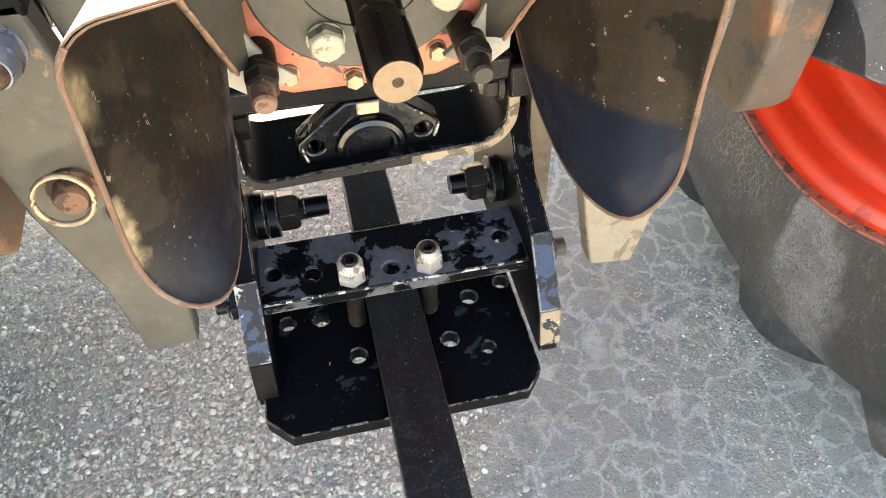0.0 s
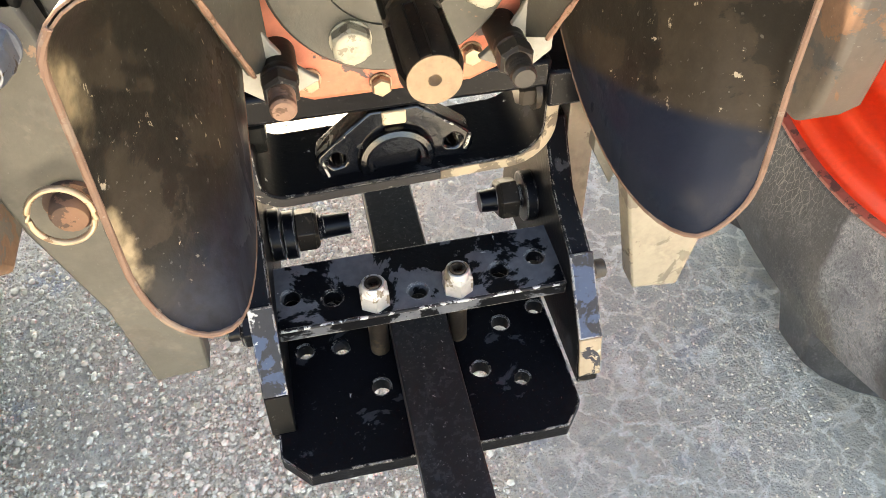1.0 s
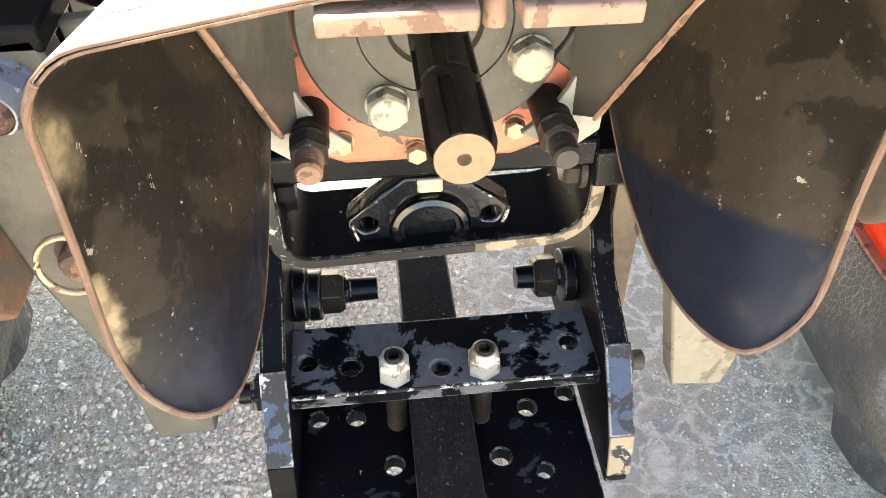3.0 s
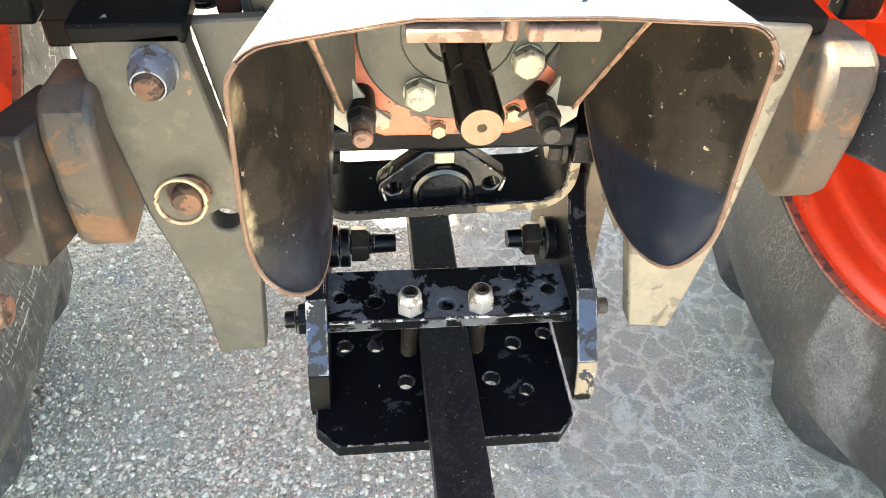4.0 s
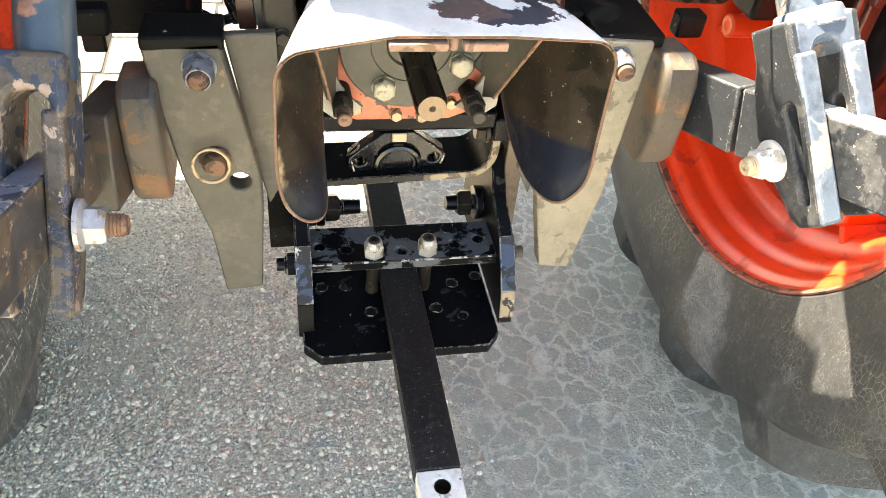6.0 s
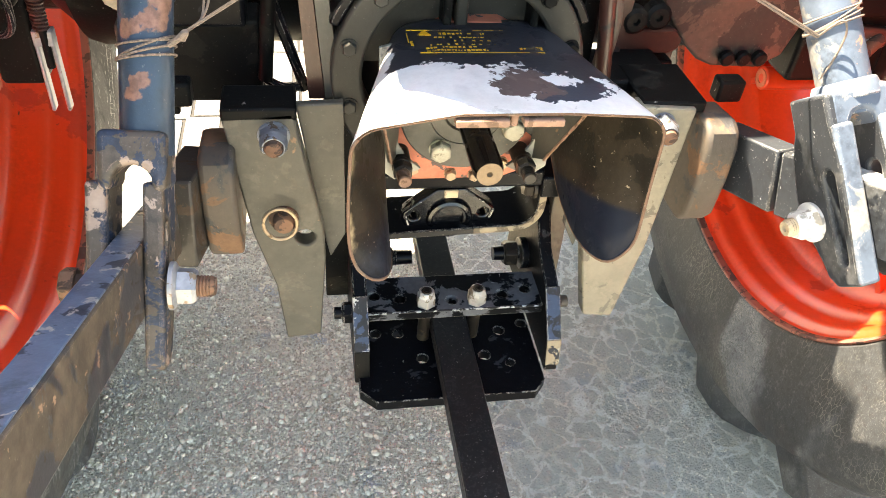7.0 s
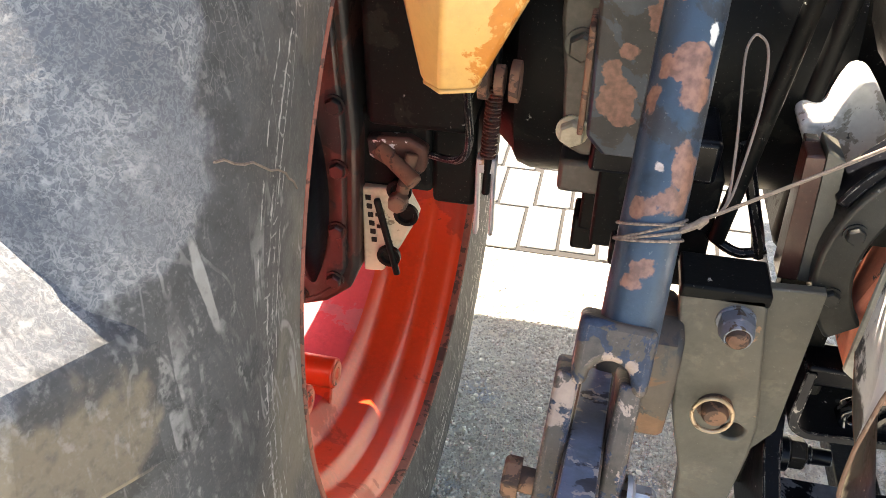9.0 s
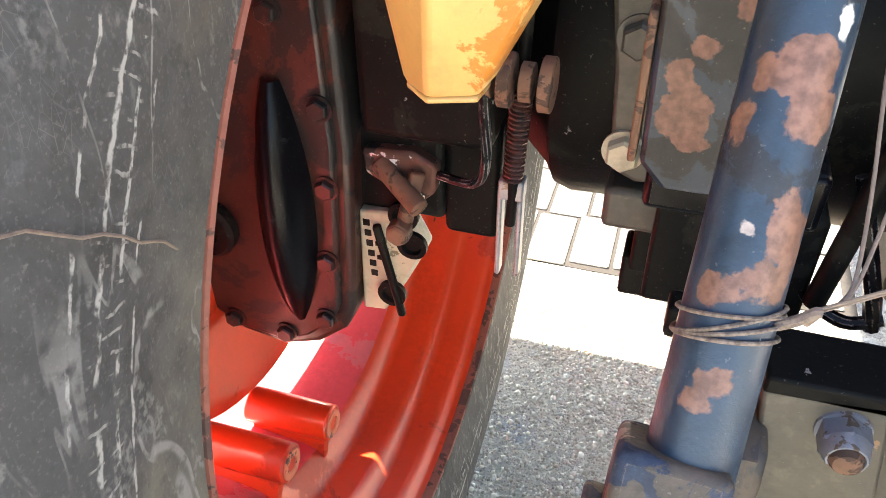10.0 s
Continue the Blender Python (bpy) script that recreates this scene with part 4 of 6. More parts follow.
for s in (-1, 1):
    bm = bmesh.new()
    slab(bm, [(-0.2, 0.939), (-0.184, 0.94), (-0.172, 0.80), (-0.191, 0.80)], xz(0.05), 0.03) if s < 0 else cyl(bm, (0.158, 0.06, 0.93), (0.175, 0.05, 0.79), 0.010, n=14)
    part("frame_plate", bm, BROWN_CAST, tractor, "brown upright frame plate" if s < 0 else "olive strut", bevel=0.002)
    if s < 0:
        # dark filler added to close the gap between bracket and hood
        bm = bmesh.new()
        slab(bm, [(-0.172, 0.60), (-0.105, 0.60), (-0.105, 0.83), (-0.172, 0.83)], xz(0.095), 0.02)
        part("frame_plate", bm, DARK_CAST, tractor, "dark filler plate behind the bracket", bevel=0.003)
    bm = bmesh.new()
    if s > 0:
        slab(bm, [(0.09, 0.815), (0.13, 0.815), (0.14, 0.98), (0.10, 0.99)], yz(0.165, 1), 0.02)
    else:
        slab(bm, [(-0.1835, 0.946), (-0.167, 0.939), (-0.152, 0.80), (-0.1715, 0.80)], xz(0.05), 0.04)
    part("frame_plate", bm, DARK_CAST if s > 0 else OLIVE, tractor, "" if s > 0 else "olive plate with a chipped edge", bevel=0.002)
    if s < 0:
        # dark filler added to cover bright ground behind the rod
        bm = bmesh.new()
        box(bm, (-0.268, 0.17, 0.750), (0.045, 0.05, 0.10))
        part("frame_plate", bm, DARK_CAST, tractor, "dark filler block under the cross frame", bevel=0.003)
    bm = bmesh.new()
    box(bm, (0.215, 0.095, 0.812), (0.11, 0.09, 0.022)) if s > 0 else box(bm, (-0.312, 0.16, 0.806), (0.13, 0.06, 0.108))
    part("cross_frame", bm, DARK_CAST, tractor, "dark cross frame over the brackets", bevel=0.004)
# axle: trumpet, flange, spring hanger, final drive
for s in (-1, 1):
    bm = bmesh.new()
    lathe(bm, (s * 0.14, 0.385, 0.925), (s, 0, 0), [(0, 0.19), (0.24, 0.195), (0.325, 0.198), (0.342, 0.192), (0.352, 0.175), (0.38, 0.15), (0.52, 0.15), (0.52, 0)], 64)
    part("axle_housing", bm, DARK_CAST, tractor, "dark glossy axle housing")
    if s < 0:
        bm = bmesh.new()
        slab(bm, [(s * x, z) for x, z in ((0.436, 1.12), (0.436, 1.0), (0.428, 0.94), (0.422, 0.855), (0.40, 0.845), (0.335, 0.85), (0.33, 0.90), (0.37, 0.91), (0.385, 0.95), (0.388, 1.12))], xz(0.17), 0.03)
        fl = part("axle_flange", bm, OLIVE, tractor, "dusty olive axle flange", bevel=0.004)
        bm = bmesh.new()
        box(bm, (s * 0.378, 0.20, 0.818), (0.09, 0.07, 0.042))
        part("foot", bm, OLIVE, fl, bevel=0.006)
        for z in (0.975, 0.876):
            bm = bmesh.new()
            nut_shape(bm, (s * 0.412, 0.17, z), (0, -1, 0), 0.026, 0.016)
            lathe(bm, (s * 0.412, 0.17, z), (0, -1, 0), [(0, 0.0185), (0.003, 0.0185), (0.003, 0.0)], 20)
            part("bolt", bm, CREAM if z < 0.9 else OLIVE, fl)
        bm = bmesh.new()
        box(bm, (s * 0.36, 0.26, 0.745), (0.065, 0.08, 0.07))
        box(bm, (s * 0.385, 0.25, 0.70), (0.03, 0.05, 0.05))
        part("step_bracket", bm, DARK_CAST, tractor, "black bracket under the axle", bevel=0.004)
    else:
        bm = bmesh.new()
        slab(bm, [(0.258, 0.918), (0.280, 0.880), (0.302, 0.850), (0.330, 0.815), (0.355, 0.793), (0.38, 0.783), (0.45, 0.780), (0.485, 0.80), (0.50, 0.85), (0.50, 0.95), (0.40, 0.99), (0.262, 0.99)], xz(0.165), 0.13)
        cast_r = part("axle_casting", bm, BROWN_OLIVE, tractor, "dusty brown bulging axle casting", bevel=0.026, segments=5)
        bm = bmesh.new()
        slab(bm, [(0.256, 0.922), (0.268, 0.912), (0.372, 0.912), (0.384, 0.924), (0.378, 1.05), (0.25, 1.05)], xz(0.158), 0.02)
        plate_r = part("cover_plate", bm, OLIVE, cast_r, "olive cover plate", bevel=0.004)
        for x, z in ((0.275, 0.929), (0.362, 0.929)):
            bm = bmesh.new()
            nut_shape(bm, (x, 0.158, z), (0, -1, 0), 0.017, 0.010)
            lathe(bm, (x, 0.158, z), (0, -1, 0), [(0, 0.0125), (0.002, 0.0125), (0.002, 0.0)], 18)
            part("bolt", bm, DARK_CAST, cast_r)
        for x in (0.395, 0.42, 0.445):
            bm = bmesh.new()
            lathe(bm, (x, 0.160, 0.80), (0, -1, 0), [(0, 0.011), (0.008, 0.011), (0.011, 0.008), (0.011, 0.0)], 16)
            part("boss", bm, DARK_CAST, cast_r)
        bm = bmesh.new()
        box(bm, (0.298, 0.185, 0.76), (0.042, 0.03, 0.13))
        part("post", bm, OLIVE, cast_r, "olive post", bevel=0.003)
    bm = bmesh.new()
    box(bm, (s * 0.585, 0.205, 0.965), (0.125, 0.10, 0.21))
    bh = part("brake_housing", bm, DARK_CAST, tractor, "black box-shaped brake housing", bevel=0.010, segments=3)
    for x, z, w, h in ((0.548, 0.812, 0.055, 0.13), (0.622, 0.815, 0.095, 0.11)):
        bm = bmesh.new()
        box(bm, (s * x, 0.215, z), (w, 0.065, h))
        part("housing_foot", bm, DARK_CAST, bh, bevel=0.008, segments=3)
    bm = bmesh.new()
    slab(bm, [(s * x, z) for x, z in ((0.653, 1.012), (0.648, 0.842), (0.660, 0.642), (0.673, 0.607), (0.708, 0.577), (0.753, 0.560), (0.808, 0.570), (0.868, 0.612), (0.888, 0.702), (0.888, 0.882), (0.808, 1.012))], xz(0.155), 0.10)
    fd = part("final_drive", bm, BROWN_CAST, tractor, "dark red-brown final drive casing", bevel=0.008, segments=3)
    fd.location = (s * 0.010, 0, 0)
    bm = bmesh.new()
    slab(bm, [(s * x, z) for x, z in ((0.666, 1.002), (0.662, 0.842), (0.674, 0.647), (0.688, 0.618), (0.718, 0.592), (0.753, 0.577), (0.808, 0.585), (0.858, 0.622), (0.873, 0.702), (0.873, 0.882), (0.808, 1.002))], xz(0.147), 0.02)
    part("cover", bm, BROWN_CAST, fd, bevel=0.004)
    for x, z in ((0.690, 0.629), (0.680, 0.711), (0.672, 0.802), (0.670, 0.887), (0.743, 0.594), (0.808, 0.600), (0.858, 0.642), (0.708, 0.972)):
        bm = bmesh.new()
        nut_shape(bm, (s * x, 0.147, z), (0, -1, 0), 0.018, 0.010)
        lathe(bm, (s * x, 0.147, z), (0, -1, 0), [(0, 0.013), (0.0025, 0.013), (0.0025, 0.0)], 16)
        part("bolt", bm, BROWN_CAST, fd)
    # the swollen rib of the cover
    bm = bmesh.new()
    rows = []
    for k in range(13):
        f = k / 12
        z = 0.910 - 0.290 * f
        wd = 0.026 * math.sin(math.pi * (0.06 + 0.92 * f)) ** 0.6
        ht = 0.050 * math.sin(math.pi * (0.05 + 0.93 * f)) ** 0.7
        cx = s * (0.716 - 0.006 * math.sin(math.pi * f) + 0.006 * f)
        rows.append([bm.verts.new((cx + wd * math.cos(a), 0.15 - ht * math.sin(a), z)) for a in (math.pi * q / 10 for q in range(11))])
    for ra, rb in zip(rows, rows[1:]):
        for q in range(10):
            bm.faces.new((ra[q], ra[q + 1], rb[q + 1], rb[q]))
    part("rib", bm, BLACK_CLEAN, fd, "glossy black swollen rib")
    bm = bmesh.new()
    lathe(bm, (s * 0.815, 0.147, 0.73), (0, -1, 0), [(0, 0.035), (0.012, 0.035), (0.016, 0.030), (0.016, 0.018), (0.010, 0.016), (0.010, 0.0)], 28)
    part("filler_cap", bm, DARK_CAST, fd, "dark round cap")
    bm = bmesh.new()
    slab(bm, [(s * x, z) for x, z in ((0.664, 0.761), (0.616, 0.766), (0.594, 0.721), (0.616, 0.676), (0.641, 0.631), (0.668, 0.628))], xz(0.175), 0.03)
    cp = part("cream_plate", bm, CREAM, tractor, "cream painted plate with dark markings", bevel=0.003)
    bm = bmesh.new()
    for k in range(6):
        box(bm, (s * (0.656 - 0.001 * k), 0.1745, 0.748 - 0.013 * k), (0.007, 0.002, 0.007))
    for k in range(3):
        box(bm, (s * (0.646 - 0.001 * k), 0.1745, 0.741 - 0.018 * k), (0.005, 0.002, 0.005))
    part("marking", bm, DARK_CAST, cp, "dark worn markings")
    bm = bmesh.new()
    box(bm, (s * 0.632, 0.171, 0.691), (0.009, 0.008, 0.12), Matrix.Rotation(s * 0.2, 4, "Y"))
    part("strap", bm, DARK_CAST, cp, bevel=0.003)
    for x, z in ((0.606, 0.731), (0.631, 0.661), (0.614, 0.766)):
        bm = bmesh.new()
        lathe(bm, (s * x, 0.175, z), (0, -1, 0), [(0, 0.016), (0.006, 0.016), (0.006, 0.011), (0.002, 0.009), (0.002, 0.0)], 20)
        part("grommet", bm, DARK_CAST, cp)
    bm = bmesh.new()
    cyl(bm, (s * 0.635, 0.17, 0.825), (s * 0.585, 0.14, 0.800), 0.010, n=14)
    cyl(bm, (s * 0.595, 0.165, 0.825), (s * 0.605, 0.15, 0.775), 0.008, n=14)
    nut_shape(bm, (s * 0.607, 0.15, 0.77), (0, -1, 0), 0.022, 0.02)
    lever = part("brake_lever", bm, RUST, tractor, "rusty brake lever and bolt", bevel=0.002)
    bm = bmesh.new()
    slab(bm, [(s * x, z) for x, z in ((0.652, 0.838), (0.60, 0.842), (0.578, 0.83), (0.580, 0.800), (0.596, 0.785), (0.628, 0.800), (0.650, 0.812))], xz(0.168), 0.02)
    part("lever_plate", bm, LEVER, lever, "rusty plate with flaked white paint", bevel=0.004)
    bm = bmesh.new()
    sweep(bm, smooth_path([(s * 0.53, 0.13, 1.02), (s * 0.522, 0.12, 0.93), (s * 0.52, 0.125, 0.87), (s * 0.535, 0.14, 0.838), (s * 0.57, 0.15, 0.835)]), 0.0045, 8)
    part("hose", bm, BLACK_CLEAN, tractor, "thin black hose")

# PTO
PZ = 0.792
bm = bmesh.new()
slab(bm, [(-0.10, 0.70), (-0.06, 0.682), (0.055, 0.682), (0.10, 0.70), (0.112, 0.78), (0.09, 0.87), (0.03, 0.90), (-0.03, 0.90), (-0.09, 0.87), (-0.112, 0.78)], xz(0.045), 0.05)
part("pto_housing", bm, HOUSING_RED, tractor, "faded orange-red housing round the output shaft", bevel=0.004)
bm = bmesh.new()
lathe(bm, (0, 0.045, PZ), (0, -1, 0), [(0, 0.084), (0.010, 0.084), (0.012, 0.082), (0.012, 0.048), (0.0125, 0.0475), (0.011, 0.047), (0.011, 0.030), (0.007, 0.028), (0.007, 0.0)], 64)
part("pto_cover", bm, OLIVE, tractor, "grey-olive round bearing cover")
bm = bmesh.new()
rings = []
prof = []
for k in range(6):
    a = 2 * math.pi * k / 6 + 0.26
    for da, r in ((-0.34, 0.0147), (-0.30, 0.0172), (-0.15, 0.0174), (0.0, 0.0175), (0.15, 0.0174), (0.30, 0.0172), (0.34, 0.0147)):
        prof.append((r, a + da))
for y, full, q in ((0.05, 0.0, 1.0), (0.0, 0.0, 1.0), (0.0, 1.0, 1.0), (-0.040, 1.0, 1.0), (-0.040, -1.0, 0.90), (-0.048, -1.0, 0.90), (-0.048, 1.0, 1.0), (-0.091, 1.0, 1.0), (-0.0955, 1.0, 0.93), (-0.1, -1.0, 0.845)):
    ring_v = []
    for r, a in prof:
        rr = 0.0176 if full == 0 else (r if full > 0 else 0.0175)
        ring_v.append(bm.verts.new((q * rr * math.cos(a), y, PZ + q * rr * math.sin(a))))
    rings.append(ring_v)
for ra, rb in zip(rings, rings[1:]):
    for k in range(len(prof)):
        bm.faces.new((ra[k], ra[(k + 1) % len(prof)], rb[(k + 1) % len(prof)], rb[k]))
shaft = part("pto_shaft", bm, DARK_STEEL, tractor, "dark oiled splined output shaft")
bm = bmesh.new()
lathe(bm, (0, -0.1, PZ), (0, -1, 0), [(-0.001, 0.0148), (0.0006, 0.0146), (0.0006, 0.0036), (-0.004, 0.0022), (-0.006, 0.0)], 36)
part("shaft_end", bm, SHAFT_END, shaft, "bare steel shaft end with centre hole")
for px, pz in ((-0.031, 0.738), (0.059, 0.768)):
    bm = bmesh.new()
    nut_shape(bm, (px, 0.034, pz), (0, -1, 0), 0.025, 0.014)
    lathe(bm, (px, 0.034, pz), (0, -1, 0), [(0.0, 0.0145), (0.003, 0.0145), (0.003, 0.0)], 20)
    lathe(bm, (px, 0.020, pz), (0, -1, 0), [(0.0, 0.0120), (0.0008, 0.0112), (0.0014, 0.0090), (0.0016, 0.0)], 20)
    part("cover_bolt", bm, BOLT_CREAM, tractor, "pale greenish-cream hexagon bolt head")
for px, pz, r in ((-0.053, 0.838, 0.007), (-0.02, 0.862, 0.006)):
    bm = bmesh.new()
    lathe(bm, (px, 0.0335, pz), (0, -1, 0), [(0.0, r + 0.002), (0.001, r + 0.002), (0.001, r), (-0.008, r), (-0.008, 0.0)], 18)
    part("threaded_hole", bm, DARK_STEEL, tractor, "dark empty bolt hole")
for px, pz in ((-0.062, 0.703), (0.055, 0.708), (-0.012, 0.692), (0.02, 0.690)):
    bm = bmesh.new()
    nut_shape(bm, (px, 0.045, pz), (0, -1, 0), 0.0135, 0.009)
    lathe(bm, (px, 0.045, pz), (0, -1, 0), [(0.0, 0.0085), (0.002, 0.0085), (0.002, 0.0)], 16)
    part("housing_bolt", bm, STEEL, tractor, "small steel bolt head")
for s in (-1, 1):
    px = -0.081 if s < 0 else 0.075
    bm = bmesh.new()
    lathe(bm, (px, 0.06, 0.727), (0, -1, 0), [(0, 0.0125), (0.038, 0.0125), (0.041, 0.0115), (0.043, 0.0115), (0.045, 0.0125), (0.050, 0.0125), (0.052, 0.010), (0.052, 0.0)], 24)
    sleeve = part("stud_sleeve", bm, DARK_STEEL, tractor, "dark oily sleeve on a stud")
    bm = bmesh.new()
    nut_shape(bm, (px, 0.0085, 0.727), (0, -1, 0), 0.0225, 0.013)
    part("nut", bm, SHANK, sleeve, "rusty dark nut")
    bm = bmesh.new()
    lathe(bm, (px, -0.004, 0.727), (0, -1, 0), [(0, 0.0088), (0.004, 0.0088), (0.0055, 0.0080), (0.007, 0.0088), (0.0085, 0.0080), (0.010, 0.0088), (0.0115, 0.0080), (0.013, 0.0088), (0.0165, 0.0086), (0.0185, 0.0070), (0.0185, 0.0)], 22)
    part("stud_end", bm, SALMON if s < 0 else SHANK, sleeve, "rust-brown threaded stud end" if s < 0 else "greasy dark stud end")
bm = bmesh.new()
box(bm, (0.0, 0.082, 0.668), (0.25, 0.045, 0.026))
part("housing_sill", bm, BLACK_CLEAN, tractor, "black cross member under the housing", bevel=0.004)
# grey flanges beside the housing, cut away round the cover
for s in (-1, 1):
    arc = [(s * 0.094 * math.cos(a), PZ + 0.094 * math.sin(a)) for a in (radians(d) for d in range(-52, 62, 8))]
    bm = bmesh.new()
    slab(bm, [(s * 0.055, 0.716), (s * 0.088, 0.700), (s * 0.108, 0.716), (s * 0.112, 0.88), (s * 0.06, 0.895)] + arc[::-1], xz(0.022), 0.006)
    part("cover_flange", bm, FLANGE_GREY, tractor, "light grey flange plate", bevel=0.001)

# ---- PTO shield ----
shield = thing("pto_shield", (0, 0.05, 0.72), "white-topped bent sheet-steel shield over the shaft, paint peeling to rust", "shield")
TH = 0.0013


def sheet(name, rows, mat, parent, label="", edge=None):
    """A sheet through rows of points, with thickness; edge: the material of its rim."""
    bm = bmesh.new()
    vs = [[bm.verts.new(p) for p in r] for r in rows]
    for a, b in zip(vs, vs[1:]):
        for k in range(len(a) - 1):
            bm.faces.new((a[k], a[k + 1], b[k + 1], b[k]))
    ob = part(name, bm, mat, parent, label)
    if edge:
        ob.data.materials.append(edge)
    md = ob.modifiers.new("solidify", "SOLIDIFY")
    md.thickness, md.offset, md.material_offset_rim = TH, 0.0, 1 if edge else 0
    return ob


# lower edges of the wings, from the front corner round the tip to the back: (distance from the middle, y, z)
WING_LOW = {1: ((0.156, -0.1615, 0.810), (0.155, -0.166, 0.780), (0.153, -0.170, 0.753), (0.145, -0.172, 0.735), (0.128, -0.171, 0.721), (0.116, -0.150, 0.714), (0.109, -0.115, 0.712), (0.106, -0.075, 0.717), (0.103, -0.036, 0.733), (0.101, 0.020, 0.770)),
            -1: ((0.157, -0.1615, 0.805), (0.157, -0.165, 0.775), (0.155, -0.170, 0.750), (0.147, -0.174, 0.728), (0.131, -0.175, 0.714), (0.116, -0.167, 0.711), (0.109, -0.135, 0.706), (0.107, -0.085, 0.700), (0.106, -0.030, 0.714), (0.103, 0.030, 0.750))}
HOOD_Y = (-0.161, -0.156, -0.148, -0.135, -0.11, -0.075, -0.04, -0.008, 0.025, 0.056)


def shield_side(y_top, x_low, y_low, low, grow, droop):
    """One side of the arch, from the wing's lower edge up round the shoulder to the middle, as (x, y, z)."""
    f = (y_top + 0.161) / 0.217
    top, r = 0.902 - 0.006 * f, 0.025
    half = 0.155 - 0.060 * f
    edge = top - droop * (half - 0.05)
    pts = []
    for k in range(7):
        q = k / 6
        z = low + (edge - r - low) * q
        y = y_top + (y_low - y_top) * (1 - q) ** 2
        flare = x_low + (half - x_low) * q ** 1.1
        pts.append((flare + grow, y, z))
    pts += [(half + grow - r + r * math.cos(a), y_top, edge - r + r * math.sin(a) + grow + droop * r * math.sin(a) * (1 - math.cos(a))) for a in (math.pi / 2 * k / 6 for k in range(1, 7))]
    return pts + [(0.052, y_top, top + grow + 0.001)]


def smooth_run(pts, steps=3):
    """More points on a smooth line through the given ones."""
    out = []
    for k in range(len(pts) - 1):
        p0, p1, p2, p3 = pts[max(0, k - 1)], pts[k], pts[k + 1], pts[min(len(pts) - 1, k + 2)]
        for j in range(steps):
            f = j / steps
            out.append(tuple(0.5 * (2 * b + (c - a) * f + (2 * a - 5 * b + 4 * c - d) * f * f + (3 * b - a - 3 * c + d) * f ** 3) for a, b, c, d in zip(p0, p1, p2, p3)))
    return out + [tuple(pts[-1])]


def hood_rows(grow):
    rows = []
    for y, (xl, yl, zl), (xr, yr, zr) in zip(smooth_run([(y,) for y in HOOD_Y]), smooth_run(WING_LOW[-1]), smooth_run(WING_LOW[1])):
        y = y[0]
        rows.append([(-px, py, pz) for px, py, pz in shield_side(y, xl, yl, zl, grow, 0.16)] + shield_side(y, xr, yr, zr, grow, 0.04)[::-1])
    return rows


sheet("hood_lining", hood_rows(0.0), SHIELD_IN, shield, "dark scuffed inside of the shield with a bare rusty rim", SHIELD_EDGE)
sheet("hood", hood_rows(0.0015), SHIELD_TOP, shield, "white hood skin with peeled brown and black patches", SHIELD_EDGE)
# rubbed bare rim, from one wing's tip over the arch to the other
rows = hood_rows(0.0008)
rims = [[r[0] for r in rows[:28]][::-1] + rows[0][1:10], [r[-1] for r in rows[:28]][::-1] + rows[0][-2:-11:-1]]
for line in rims:
    bm = bmesh.new()
    sweep(bm, [Vector(p) + Vector((0, -0.0004, -0.0004)) for p in line], 0.0018, 8)
    part("rim", bm, SHIELD_EDGE, shield, "rubbed bare rust-brown rim")
bm = bmesh.new()
sweep(bm, [(-0.130 + 0.0075 * k, -0.122 + 0.0018 * k, 0.9035 - 0.006 * 0.25 - 0.16 * max(0.0, 0.130 - 0.0075 * k - 0.052) + 0.0002) for k in range(19)], 0.0009, 6)
part("crease", bm, FLANGE_GREY, shield, "grey crease across the hood")
for s in (-1, 1):
    # the web that ties the wing to the housing, and its weld
    a, b = Vector((s * 0.1265, -0.075, 0.880)), Vector((s * 0.0985, 0.002, 0.740))
    c, d = Vector((s * 0.086, 0.030, 0.725)), Vector((s * 0.086, 0.030, 0.89))
    bm = bmesh.new()
    bm.faces.new([bm.verts.new(p) for p in (a, b, c, d)])
    ob = part("web", bm, OLIVE, shield, "dusty web plate", smooth=False)
    md = ob.modifiers.new("solidify", "SOLIDIFY")
    md.thickness, md.offset = 0.003, 0.0
    bm = bmesh.new()
    sweep(bm, [a.lerp(b, k / 14) + Vector((-s * 0.003, -0.002, 0.0)) for k in range(15)], [0.0016 + 0.0007 * (k % 2) for k in range(15)], 6)
    part("weld_bead", bm, SALMON, shield, "rusty weld bead")
for x0, x1 in ((-0.058, -0.006), (0.008, 0.048)):
    bm = bmesh.new()
    box(bm, ((x0 + x1) / 2, -0.158, 0.8955), (x1 - x0, 0.014, 0.0075))
    part("lip", bm, SALMON, shield, "bare rusty lip", bevel=0.0012)
bm = bmesh.new()
cyl(bm, (0.001, -0.152, 0.888), (0.001, -0.152, 0.903), 0.0042, n=12)
part("notch_pin", bm, SALMON, shield, "small pale pin in the notch")
